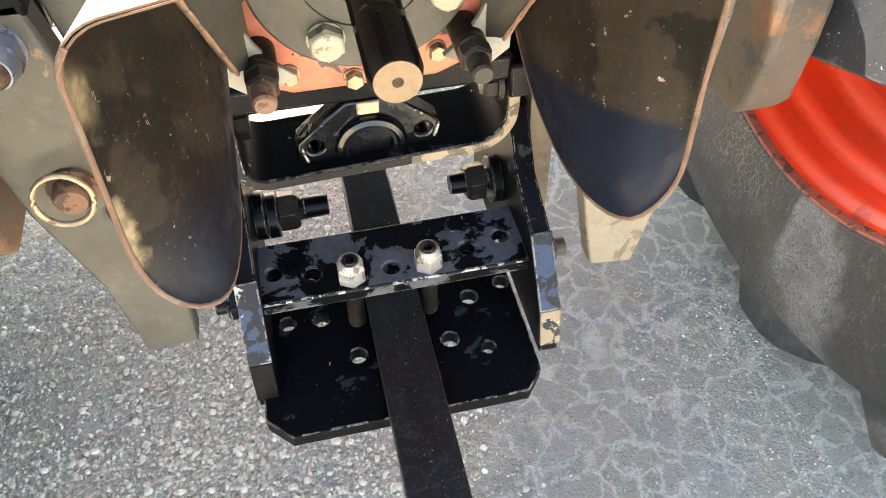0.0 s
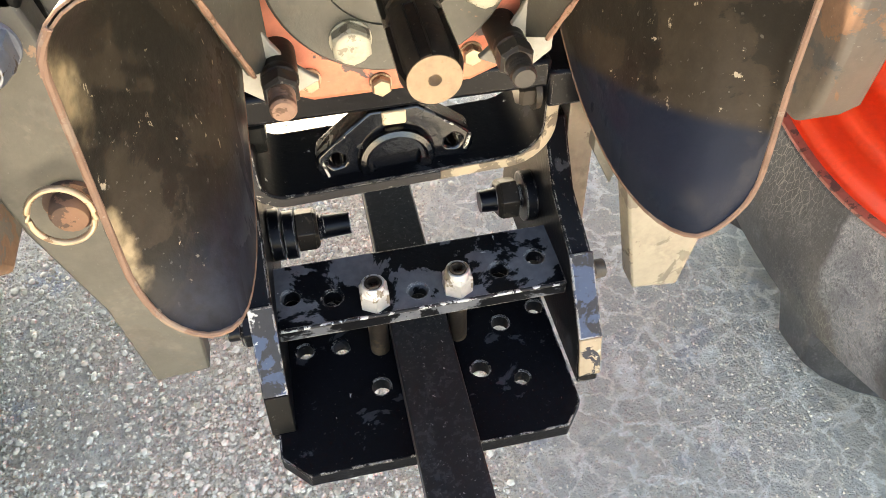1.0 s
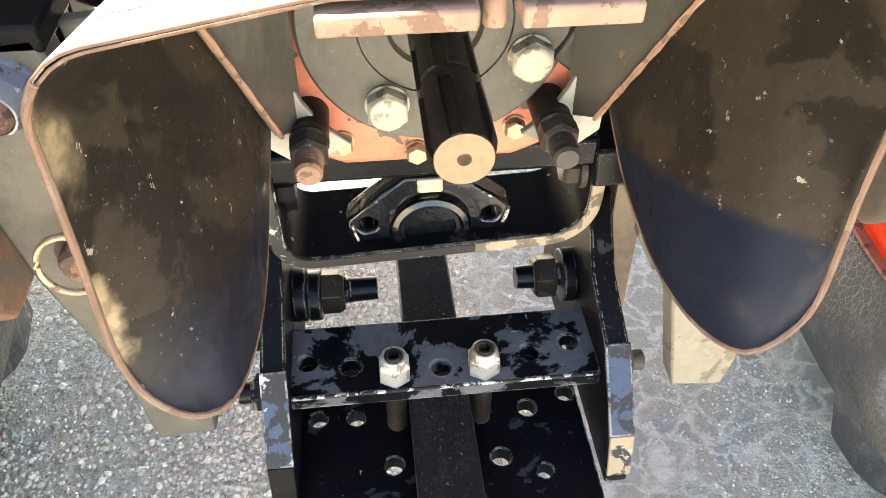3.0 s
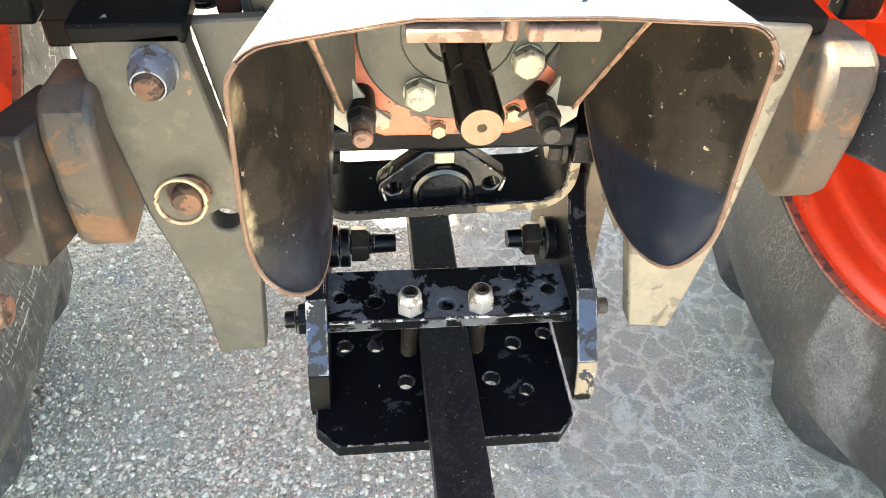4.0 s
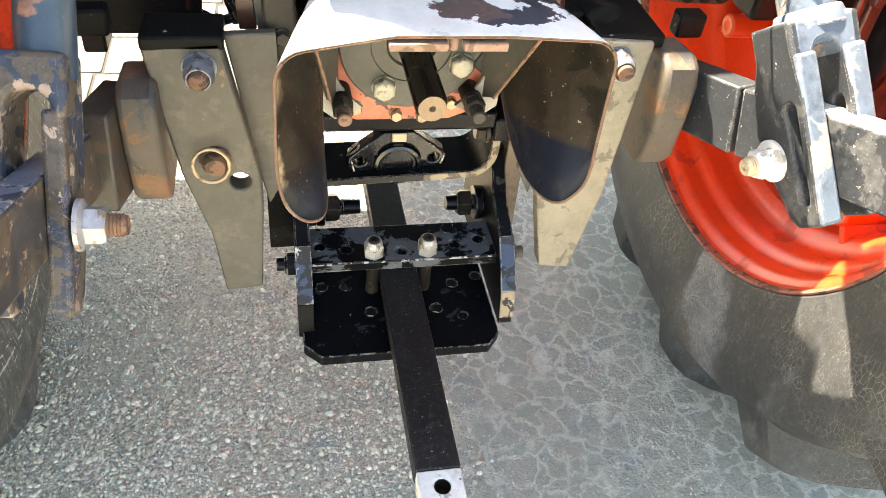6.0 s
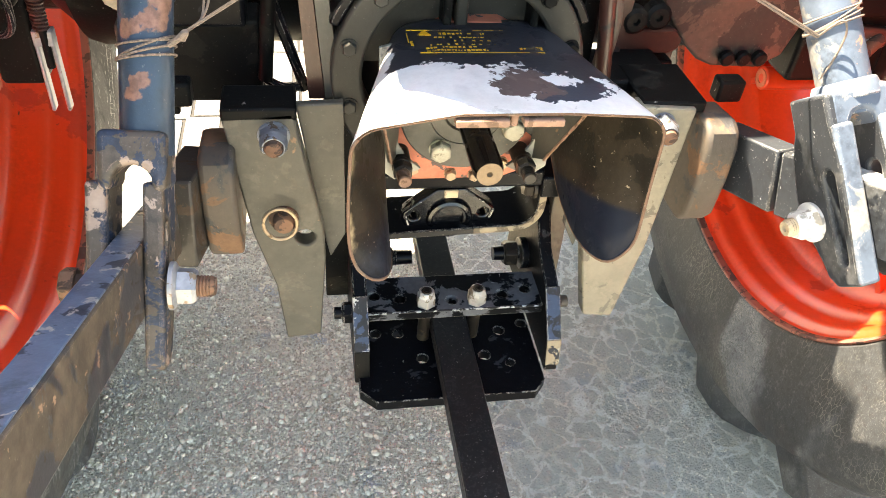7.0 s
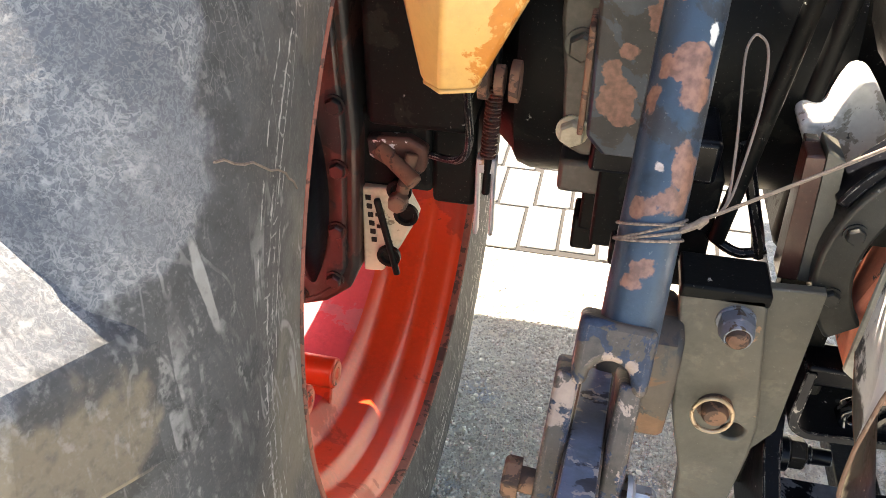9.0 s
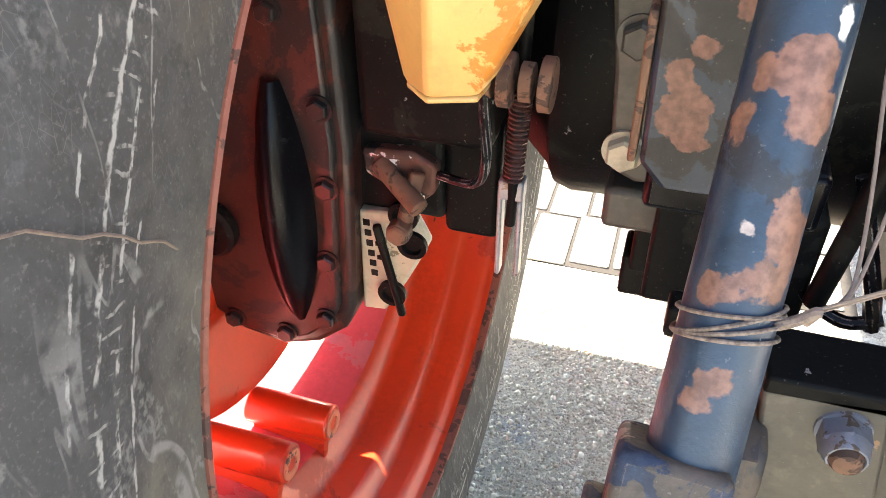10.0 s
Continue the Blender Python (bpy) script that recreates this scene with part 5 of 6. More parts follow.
# the warning label: a border and bars
bars = [(-0.052, 0.030, 0.062, 0.0011), (0.010, 0.0297, 0.035, 0.0009), (-0.006, -0.0265, 0.136, 0.0008), (-0.082, 0.019, 0.0011, 0.023), (-0.079, 0.004, 0.003, 0.010)]
rng = random.Random(5)
for row, (y, high, first, last, fill) in enumerate(((0.021, 0.0060, -0.048, 0.004, 0.85), (0.011, 0.0040, -0.054, 0.0, 0.7), (0.003, 0.0036, -0.050, 0.040, 0.4), (-0.006, 0.0032, -0.060, 0.030, 0.5),
                                                    (-0.013, 0.0042, -0.066, -0.010, 0.8), (-0.0205, 0.0050, -0.066, 0.002, 0.9), (-0.017, 0.0070, 0.036, 0.060, 0.9))):
    x = first
    while x < last:
        w = rng.uniform(0.0014, 0.0042)
        if rng.random() < fill:
            bars.append((x + w / 2, y + rng.uniform(-0.0008, 0.0008), w, high * rng.uniform(0.45, 1.0)))
        x += w + rng.uniform(0.0006, 0.0018)
bm = bmesh.new()
for x, y, w, h in bars:
    box(bm, (x, y - 0.004, 0.9048 - 0.006 * (y + 0.157) / 0.217 - 0.16 * max(0.0, -x - 0.055) - 0.03 * max(0.0, x - 0.055)), (w, h, 0.001))
bmesh.ops.create_cone(bm, cap_ends=True, segments=3, radius1=0.0085, radius2=0.0085, depth=0.001, matrix=Matrix.Translation((-0.064, 0.017, 0.9003)) @ Matrix.Rotation(radians(0), 4, "Z"))
part("warning_label", bm, YELLOW, shield, "worn yellow warning label, its writing rubbed off")

# ---- drawbar and its bracket ----
drawbar = thing("drawbar", (0, 0, 0.43), "long black flat steel drawbar with a bare holed end", "drawbar")
bm = bmesh.new()
slab(bm, [(-0.026, -0.312), (0.026, -0.312), (0.026, 0.30), (-0.026, 0.30)], xy(0.460), 0.028)
part("bar", bm, DUSTY_BLACK, drawbar, "black painted bar dusted with pale specks", bevel=0.002)
bm = bmesh.new()
slab(bm, [(-0.0255, -0.40), (0.0255, -0.40), (0.0255, -0.3125), (-0.0255, -0.3125)], xy(0.4595), 0.027, [(0.001, -0.333, 0.0095)])
end = part("bare_end", bm, BARE_SUNLIT, drawbar, "bare pale holed end", bevel=0.002)
# dark plug painted in for the shade deep in the hole
bm = bmesh.new()
lathe(bm, (0.001, -0.333, 0.458), (0, 0, -1), [(0.0, 0.0092), (0.022, 0.0092), (0.022, 0.0)], 20)
part("bore", bm, DARK_STEEL, end, "bore lining with its shade painted dark")

bracket = thing("drawbar_bracket", (0, 0, 0.41), "black bolted drawbar bracket with drilled plates and chipped edges", "bracket")
bm = bmesh.new()
slab(bm, [(-0.137, 0.09), (-0.137, -0.09), (-0.115, -0.112), (0.11, -0.112), (0.128, -0.09), (0.128, 0.09)], xy(0.424), 0.017,
     [(-0.107, 0.015, 0.008), (-0.073, 0.013, 0.008), (-0.043, -0.038, 0.0085), (0.049, -0.039, 0.0085), (0.08, 0.008, 0.0085), (0.118, 0.02, 0.008), (0.084, -0.056, 0.007), (-0.08, 0.06, 0.008), (0.08, 0.06, 0.008)])
part("lower_plate", bm, BLACK, bracket, "drilled black lower plate", bevel=0.001)
bm = bmesh.new()
slab(bm, [(-0.123, -0.011), (0.134, -0.011), (0.138, 0.062), (-0.125, 0.062)], xy(0.494), 0.016, [(x, y, 0.0085) for x, y in ((-0.109, 0.024), (-0.073, 0.016), (0.002, 0.008), (0.078, 0.016), (0.114, 0.024))])
part("cross_bar", bm, WORN_BLACK, bracket, "drilled black cross bar", bevel=0.0015)
bm = bmesh.new()
box(bm, (0.005, -0.0115, 0.4935), (0.252, 0.003, 0.003))
part("scraped_edge", bm, SCRAPED, bracket, "pale scraped edge of the cross bar", bevel=0.0012)
for x in (-0.037, 0.037):
    bm = bmesh.new()
    nut_shape(bm, (x, 0.004, 0.494), (0, 0, 1), 0.0245, 0.020)
    lathe(bm, (x, 0.004, 0.494), (0, 0, 1), [(0.018, 0.0118), (0.024, 0.0108), (0.0255, 0.0095), (0.0255, 0.008)], 20)
    nut = part("nut", bm, PALE_NUT, bracket, "pale zinc-plated lock nut")
    bm = bmesh.new()
    lathe(bm, (x, 0.004, 0.48), (0, 0, 1), [(0, 0.008), (0.038, 0.008), (0.041, 0.0066), (0.041, 0.0048), (0.034, 0.0042), (0.034, 0.0)], 18)
    part("bolt", bm, DARK_STEEL, bracket, "dark hollow-ended bolt")
    bm = bmesh.new()
    cyl(bm, (x, 0.004, 0.405), (x, 0.004, 0.479), 0.009, n=16)
    part("shank", bm, DARK_STEEL, bracket, "dark bolt shank")
for s, xi in ((-1, -0.122), (1, 0.134)):
    bm = bmesh.new()
    slab(bm, [(-0.066, 0.412), (-0.054, 0.464), (-0.006, 0.524), (0.05, 0.548), (0.09, 0.60), (0.2, 0.60), (0.2, 0.412)], yz(xi if s < 0 else xi + 0.020, 1), 0.020)
    sp = part("side_plate", bm, BLACK, bracket, "black side plate", bevel=0.002)
    a, b = Vector((xi + s * 0.010, -0.0555, 0.4655)), Vector((xi + s * 0.010, -0.007, 0.5255))
    turn = (b - a).to_track_quat("Z", "Y").to_matrix().to_4x4()
    bm = bmesh.new()
    box(bm, (a + b) / 2, (0.021, 0.003, (b - a).length), turn)
    part("front_edge", bm, BLUE_EDGE, sp, "blue front edge with chips", bevel=0.001)
    bm = bmesh.new()
    a2 = Vector((xi + s * 0.010, -0.0665, 0.425))
    turn2 = (a - a2).to_track_quat("Z", "Y").to_matrix().to_4x4()
    box(bm, (a + a2) / 2, (0.0205, 0.003, (a - a2).length), turn2)
    part("front_edge_low", bm, TAN_CHIPPED if s > 0 else DARK_CAST, sp, "bare lower edge", bevel=0.001)
    bm = bmesh.new()
    nut_shape(bm, (xi + s * 0.02, 0.012, 0.476), (s, 0, 0), 0.028, 0.014)
    cyl(bm, (xi + s * 0.02, 0.012, 0.476), (xi + s * 0.045, 0.012, 0.476), 0.009, n=14)
    part("outer_bolt", bm, BLACK_CLEAN if s < 0 else LINK_END, bracket, bevel=0.001)
    bm = bmesh.new()
    prof = [(0, 0.0125)]
    for k in range(14):
        prof += [(0.001 + k * 0.003 * (0.074 if s < 0 else 0.055) / 0.055, 0.0125), (0.0025 + k * 0.003 * (0.074 if s < 0 else 0.055) / 0.055, 0.0114)]
    prof += [(0.078 if s < 0 else 0.056, 0.0105), (0.078 if s < 0 else 0.056, 0.0)]
    lathe(bm, (xi + s * 0.002, 0.099, 0.50), (-s, 0, 0), prof, 20)
    b = part("side_bolt", bm, BLACK_CLEAN, bracket, "black threaded side bolt")
    bm = bmesh.new()
    off = 0.026 if s < 0 else 0.018
    nut_shape(bm, (xi - s * off, 0.099, 0.50), (-s, 0, 0), 0.036, 0.02)
    part("nut", bm, DARK_STEEL, b, "dark hexagon nut", bevel=0.001)
    bm = bmesh.new()
    for k in range(2 if s < 0 else 1):
        q = xi - s * (0.001 + 0.0125 * k)
        cyl(bm, (q, 0.099, 0.499 - 0.003 * k), (q - s * 0.0115, 0.099, 0.499 - 0.003 * k), 0.025 - 0.002 * k, n=28)
    part("washer", bm, BLACK_CLEAN, b, bevel=0.0012)
    # upright frame plates beside the hoop
    bm = bmesh.new()
    slab(bm, [(0.085, 0.44), (0.105, 0.43), (0.14, 0.70), (0.10, 0.70)], yz(0.185 if s > 0 else -0.130, 1), 0.026 if s > 0 else 0.045)
    part("upright", bm, OLIVE_TAN if s > 0 else DARK_CAST, bracket, "upright frame strap", bevel=0.002)
# upper hoop
bm = bmesh.new()
zb, th = 0.570, 0.012
HOOP_ENDS = ((-1, 0.127, 0.034, 0.675), (1, 0.138, 0.042, 0.640))


def hoop_path(o):
    """The hoop's line, o inside its outer face."""
    runs = []
    for s, hw, r, top in HOOP_ENDS:
        q = r - o
        runs.append([(s * (hw - o), top), (s * (hw - o), zb + r)] + [(s * (hw - r + q * math.cos(a)), zb + r - q * math.sin(a)) for a in (math.pi / 2 * k / 8 for k in range(1, 9))])
    return runs[0] + runs[1][::-1]


def askew(bm):
    """The hoop stands slightly askew: its far end lies further forward."""
    for v in bm.verts:
        v.co.y += 0.045 * v.co.x
    return bm


slab(bm, hoop_path(0.0) + hoop_path(th)[::-1], xz(0.062), 0.085)
hoop = part("hoop", askew(bm), BLACK, bracket, "black bent hoop with chipped edge", bevel=0.0015)
bm = bmesh.new()
outer, inner = hoop_path(0.002), hoop_path(th - 0.002)
k0 = next(k for k, p in enumerate(outer) if p[0] > 0.0)
cut = 0.035
slab(bm, outer[:k0] + [(cut, zb + 0.002), (cut, zb + th - 0.002)] + inner[:k0][::-1], xz(0.0612), 0.002)
part("chipped_rim", askew(bm), CHIPPED, hoop, "chipped paint on the hoop's front rim")
bm = bmesh.new()
slab(bm, [(cut, zb + 0.001)] + hoop_path(0.001)[k0:] + hoop_path(th - 0.001)[k0:][::-1] + [(cut, zb + th - 0.001)], xz(0.0609), 0.010)
part("bare_rim", askew(bm), BARE_TAN, hoop, "bare tan steel at the hoop's bent end", bevel=0.001)
bm = bmesh.new()
box(bm, (0.137, 0.10, 0.655), (0.030, 0.09, 0.034))
part("end_clamp", bm, BLACK_CLEAN, hoop, "black clamp over the hoop's end", bevel=0.003)
bm = bmesh.new()
lobe = [(-0.062, 0.578), (-0.068, 0.590), (-0.066, 0.604), (-0.052, 0.616), (-0.020, 0.641), (0.020, 0.641), (0.052, 0.616), (0.066, 0.604), (0.068, 0.590), (0.062, 0.578)]
slab(bm, lobe, xz(0.078), 0.022, [(-0.050, 0.597, 0.0075), (0.050, 0.597, 0.0075)])
boss = part("pivot_plate", askew(bm), BLACK_GLOSS, bracket, "glossy black lobed pivot plate", bevel=0.0025)
bm = bmesh.new()
lathe(bm, (0, 0.086, 0.592), (0, -1, 0), [(0.0, 0.034), (0.010, 0.0335), (0.015, 0.031), (0.017, 0.027), (0.013, 0.024), (0.013, 0.021), (0.004, 0.020), (0.002, 0.0)], 40)
part("collar", bm, BLACK_GLOSS, boss, "glossy black bearing collar")
for x, z, w, h in ((-0.0605, 0.591, 0.0022, 0.018), (0.0625, 0.595, 0.003, 0.017), (-0.045, 0.6195, 0.010, 0.0014), (0.046, 0.6185, 0.010, 0.0014)):
    bm = bmesh.new()
    box(bm, (x, 0.0772, z), (w, 0.002, h), Matrix.Rotation(0.25 * (-1 if x < 0 else 1) if h > 0.01 else 0.66 * (1 if x > 0 else -1), 4, "Y"))
    part("paint_chip", askew(bm), CHIPPED_PALE, boss, "chipped paint on the plate's edge", bevel=0.0006)
# tan highlight of the glossy plate, added as a coloured block
bm = bmesh.new()
box(bm, (0.0, 0.0765, 0.634), (0.020, 0.004, 0.013))
part("painted_highlight", bm, PALE_TAN, boss, "painted tan highlight", bevel=0.0015)
for s in (-1, 1):
    bm = bmesh.new()
    nut_shape(bm, (s * 0.120, 0.078, 0.642), (-s, 0, 0), 0.024, 0.018)
    cyl(bm, (s * 0.120, 0.078, 0.642), (s * 0.115, 0.078, 0.642), 0.017, n=20)
    part("hoop_bolt", bm, DARK_CAST if s < 0 else DARK_STEEL, bracket, "dark bolt head inside the hoop")


# ---- hangers of the lower links ----
def link_bracket(s, outline, label):
    t = thing("link_bracket", (s * 0.21, 0.0, 0.46), label, "bracket", "link brackets")
    bm = bmesh.new()
    slab(bm, outline, xz(-0.012), 0.026, [(-0.202, 0.638, 0.0125)] if s < 0 else [(0.209, 0.68, 0.0105)])
    part("plate", bm, OLIVE if s < 0 else OLIVE_TAN, t, "dusty olive hanging plate", bevel=0.003)
    bm = bmesh.new()
    slab(bm, [(s * x, z) for x, z in ((0.207, 0.812), (0.152, 0.815), (0.150, 0.62), (0.170, 0.58), (0.178, 0.62))], xz(0.016), 0.012)
    part("rear_plate", bm, OLIVE, t, bevel=0.002)
    bm = bmesh.new()
    box(bm, (s * 0.247, 0.016 if s < 0 else 0.045, 0.816), (0.083, 0.056 if s < 0 else 0.10, 0.016))
    part("top_plate", bm, DARK_CAST, t, "dark top plate", bevel=0.003)
    bm = bmesh.new()
    c = Vector((s * 0.232, -0.012, 0.790 if s < 0 else 0.796))
    nut_shape(bm, c, (0, -1, 0), 0.030, 0.020)
    lathe(bm, c, (0, -1, 0), [(0, 0.0185), (0.002, 0.0180), (0.002, 0.0)], 24)
    lathe(bm, c, (0, -1, 0), [(0.016, 0.0160), (0.022, 0.015), (0.027, 0.0128), (0.027, 0.0115), (0.022, 0.0108)], 24)
    part("nut", bm, NUT_BLUE, t, "dull blue-grey lock nut")
    bm = bmesh.new()
    lathe(bm, c, (0, -1, 0), [(0, 0.0108), (0.027, 0.0108), (0.031, 0.009), (0.033, 0.005), (0.0335, 0.0)], 20)
    part("pin", bm, RUST, t, "rusty pin end")
    return t


lb = link_bracket(-1, [(-0.288, 0.811), (-0.209, 0.819), (-0.178, 0.644), (-0.177, 0.604), (-0.186, 0.460), (-0.233, 0.455), (-0.242, 0.556), (-0.266, 0.648)], "dusty olive hanging bracket with a nut and a linch pin")
rb = link_bracket(1, [(0.274, 0.818), (0.200, 0.822), (0.172, 0.60), (0.199, 0.468), (0.244, 0.462), (0.264, 0.60)], "dusty olive hanging bracket with a pale lower end")
bm = bmesh.new()
lathe(bm, (-0.227, -0.012, 0.672), (0, -1, 0), [(0, 0.018), (0.004, 0.018), (0.004, 0.0135), (0.014, 0.0135), (0.018, 0.011), (0.018, 0.0)], 22)
linch = part("linch_pin", bm, RUST, lb, "rusty linch pin end")
bm = bmesh.new()
sweep(bm, [(-0.231 + 0.020 * math.cos(a), -0.030 + 0.004 * math.sin(a), 0.676 + 0.020 * math.sin(a)) for a in (2 * math.pi * k / 24 for k in range(25))], 0.0022)
part("ring", bm, STEEL, linch, "wire ring")


# ---- lower links and lift rods ----
def beam(bm, a, b, wide, high, up=(0, 0, 1)):
    """A bar from a to b: the top's middle line runs through a and b."""
    a, b = Vector(a), Vector(b)
    d = (b - a).normalized()
    side = d.cross(Vector(up)).normalized()
    top = side.cross(d)
    m = Matrix((side, d, top)).transposed().to_4x4()
    box(bm, (a + b) / 2 - top * high / 2, (wide, (b - a).length, high), m)
    return bm


def lower_link(s, mat, label):
    t = thing("lower_link", (s * 0.33, -0.1, 0.70), label, "lower link", "lower links")
    bm = bmesh.new()
    z0 = -0.038 if s < 0 else -0.008
    slab(bm, [(y, z + z0) for y, z in ((-0.03, 0.668), (-0.046, 0.69), (-0.05, 0.74), (-0.048, 0.79), (-0.040, 0.808), (-0.02, 0.818), (0.03, 0.812), (0.075, 0.785), (0.09, 0.75), (0.08, 0.69), (0.05, 0.668))], yz(-0.276 if s < 0 else 0.324, 1), 0.040 if s < 0 else 0.042)
    part("ball_end", bm, LINK_END, t, "worn brown steel link end", bevel=0.007, segments=3)
    bm = bmesh.new()
    box(bm, (s * 0.340, 0.045, 0.815), (0.035, 0.025, 0.03))
    part("stop_tab", bm, DARK_CAST, t, bevel=0.004)
    a, mid, b = Vector((-0.322, 0.035, 0.748)), Vector((-0.338, -0.065, 0.768)), Vector((-0.388, -0.62, 0.955))
    if s > 0:
        a, mid, b = Vector((0.348, 0.03, 0.772)), Vector((0.371, -0.075, 0.800)), Vector((0.505, -0.50, 0.926))
    bm = bmesh.new()
    beam(bm, a, mid, 0.036, 0.108 if s < 0 else 0.08)
    mid = Vector((-0.352, -0.05, 0.742)) if s < 0 else mid
    part("shank", bm, SHANK if s < 0 else mat, t, "scuffed shank", bevel=0.003)
    bm = bmesh.new()
    beam(bm, mid + (b - mid) * 0.006, b, 0.030 if s < 0 else 0.034, 0.068 if s < 0 else 0.08)
    part("bar", bm, mat, t, "worn flat bar", bevel=0.003)
    # thin strip carrying painted light: sky blue at the left, sun at the right
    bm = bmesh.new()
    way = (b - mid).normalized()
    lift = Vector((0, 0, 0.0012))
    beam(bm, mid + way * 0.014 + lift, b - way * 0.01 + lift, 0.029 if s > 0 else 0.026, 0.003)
    part("top_face", bm, BARE_SUNLIT if s > 0 else BAR_TOP, t, "top face of the bar with sunlight painted in pale" if s > 0 else "scratched blue top face of the bar, sky reflection painted in", bevel=0.001)
    return t


def lift_rod(s, top, low, mat, label, nut_mat, radius=0.024, forward=0.0, fork_mat=None, cheek_mat=None):
    """top, low: ends of the fork's middle line; the rod goes on upwards from top."""
    t = thing("lift_rod", low, label, "lift rod", "lift rods")
    top, low = Vector(top), Vector(low)
    d = (low - top).normalized()
    u = Vector((1, 0, 0))
    u = (u - d * u.dot(d)).normalized()
    v = d.cross(u)
    m = Matrix((u, v, d)).transposed().to_4x4()
    m.translation = top
    length = (low - top).length
    bm = bmesh.new()
    cyl(bm, top + u * 0.008 - d * 0.75, top + u * 0.008 + d * 0.012, radius, n=32)
    part("rod", bm, mat, t, "painted rod with rust-coloured bare patches")
    # the fork: centre and spacing of its cheeks, their thickness, outline (along, across) and slot
    if s < 0:
        mid, gap, thick, crown = -0.008, 0.0245, 0.018, (-0.010, 0.044, 0.034)
        rim = [(0.036, -0.042), (0.15, -0.036), (length - 0.012, -0.020), (length, -0.010), (length, 0.016), (length - 0.010, 0.026), (0.036, 0.028)]
        hole = (0.078, 0.176, 0.008, 0.0055)
    else:
        mid, gap, thick, crown = 0.0, 0.028, 0.025, (-0.016, 0.030, 0.036)
        rim = [(-0.016, -0.030), (0.02, -0.031), (0.045, -0.042), (0.095, -0.050), (0.135, -0.042), (0.167, -0.025), (0.186, -0.018), (0.196, -0.006), (0.193, 0.032), (0.12, 0.035), (0.063, 0.036), (0.043, 0.035), (0.02, 0.032), (-0.014, 0.032)]
        hole = (0.074, 0.165, 0.013, 0.0085)
    yoke = bmesh.new()
    plate = Matrix((u, d, -v)).transposed().to_4x4()
    plate.translation = top + u * (mid + (0.007 if s < 0 else 0.0)) - v * crown[2] * 0.9
    w, h0, h1 = gap + thick / 2 - (0.004 if s < 0 else 0.003), crown[0], crown[1]
    r = gap - thick / 2 + (0.002 if s < 0 else 0.0)
    slab(yoke, [(-w, h0), (w, h0), (w, h1), (r, h1)] + [(r * math.cos(a), h1 - 0.006 - r * math.sin(a)) for a in (math.pi * k / 8 for k in range(1, 8))] + [(-r, h1), (-w, h1)], plate, crown[2] * 1.8)
    part("yoke", yoke, fork_mat or mat, t, "worn yoke", bevel=0.006, segments=3)
    if s > 0:
        bm = bmesh.new()
        lathe(bm, top + u * 0.008 - d * 0.024, d, [(0.0, radius), (0.0, radius + 0.004), (0.012, 0.036), (0.020, 0.037), (0.020, radius)], 32)
        part("collar", bm, mat, t, "pale sunlit collar round the rod", bevel=0.002)
    for e in (-1, 1):
        cheek = Matrix((d, v, u)).transposed().to_4x4()
        cheek.translation = top + u * (mid + e * gap + thick / 2)
        bm = bmesh.new()
        p, q, across, hr = hole
        slot = [(p - hr * math.sin(a), across + hr * math.cos(a)) for a in (math.pi * k / 6 for k in range(7))] + [(q + hr * 0.7 * math.sin(a), across - hr * 0.7 * math.cos(a)) for a in (math.pi * k / 6 for k in range(7))]
        slab(bm, rim, cheek, thick, [slot])
        ck = part("cheek", bm, cheek_mat or fork_mat or mat, t, "slotted fork cheek with worn paint", bevel=0.004, segments=3)
        if s > 0:
            bm = bmesh.new()
            a, b = top + u * (mid + e * gap) + d * 0.018 + v * 0.0325, top + u * (mid + e * gap) + d * 0.192 + v * 0.0300
            box(bm, (a + b) / 2, (thick - 0.001, (b - a).length, 0.009), Matrix((u, (b - a).normalized(), u.cross((b - a).normalized()))).transposed().to_4x4())
            part("worn_edge", bm, mat, ck, "pale blue edge rubbed to bare metal", bevel=0.004, segments=3)
    c = top + d * (length * 0.62) + v * (forward if v.y > 0 else -forward) + u * (mid if s < 0 else 0.0)
    if s < 0:
        c += v * 0.012 - u * 0.004
    bm = bmesh.new()
    cyl(bm, c + u * s * 0.052, c - u * s * 0.058, 0.0105, n=20)
    nut_shape(bm, c + u * s * 0.041, u * s, 0.03, 0.014)
    bo = part("bolt", bm, RUST, t, "rusty bolt", bevel=0.0008)
    bm = bmesh.new()
    nut_shape(bm, c - u * s * 0.045, -u * s, 0.03, 0.02)
    lathe(bm, c - u * s * 0.041, -u * s, [(0, 0.023), (0.004, 0.023), (0.007, 0.018), (0.007, 0.0)], 24)
    part("nut", bm, nut_mat, bo, "zinc flange nut")
    bm = bmesh.new()
    prof = [(0.0, 0.0105)]
    turns = 5 if s < 0 else 3
    for k in range(turns):
        prof += [(0.0015 + 0.003 * k, 0.0105), (0.003 + 0.003 * k, 0.0094)]
    end = 0.003 * turns + 0.003
    lathe(bm, c - u * s * 0.064, -u * s, prof + [(end, 0.0085), (end, 0.004), (end - 0.003, 0.003), (end - 0.003, 0.0)], 18)
    part("stud_end", bm, PALE_TAN if s > 0 else RUST, bo, "threaded stud end")
    return t


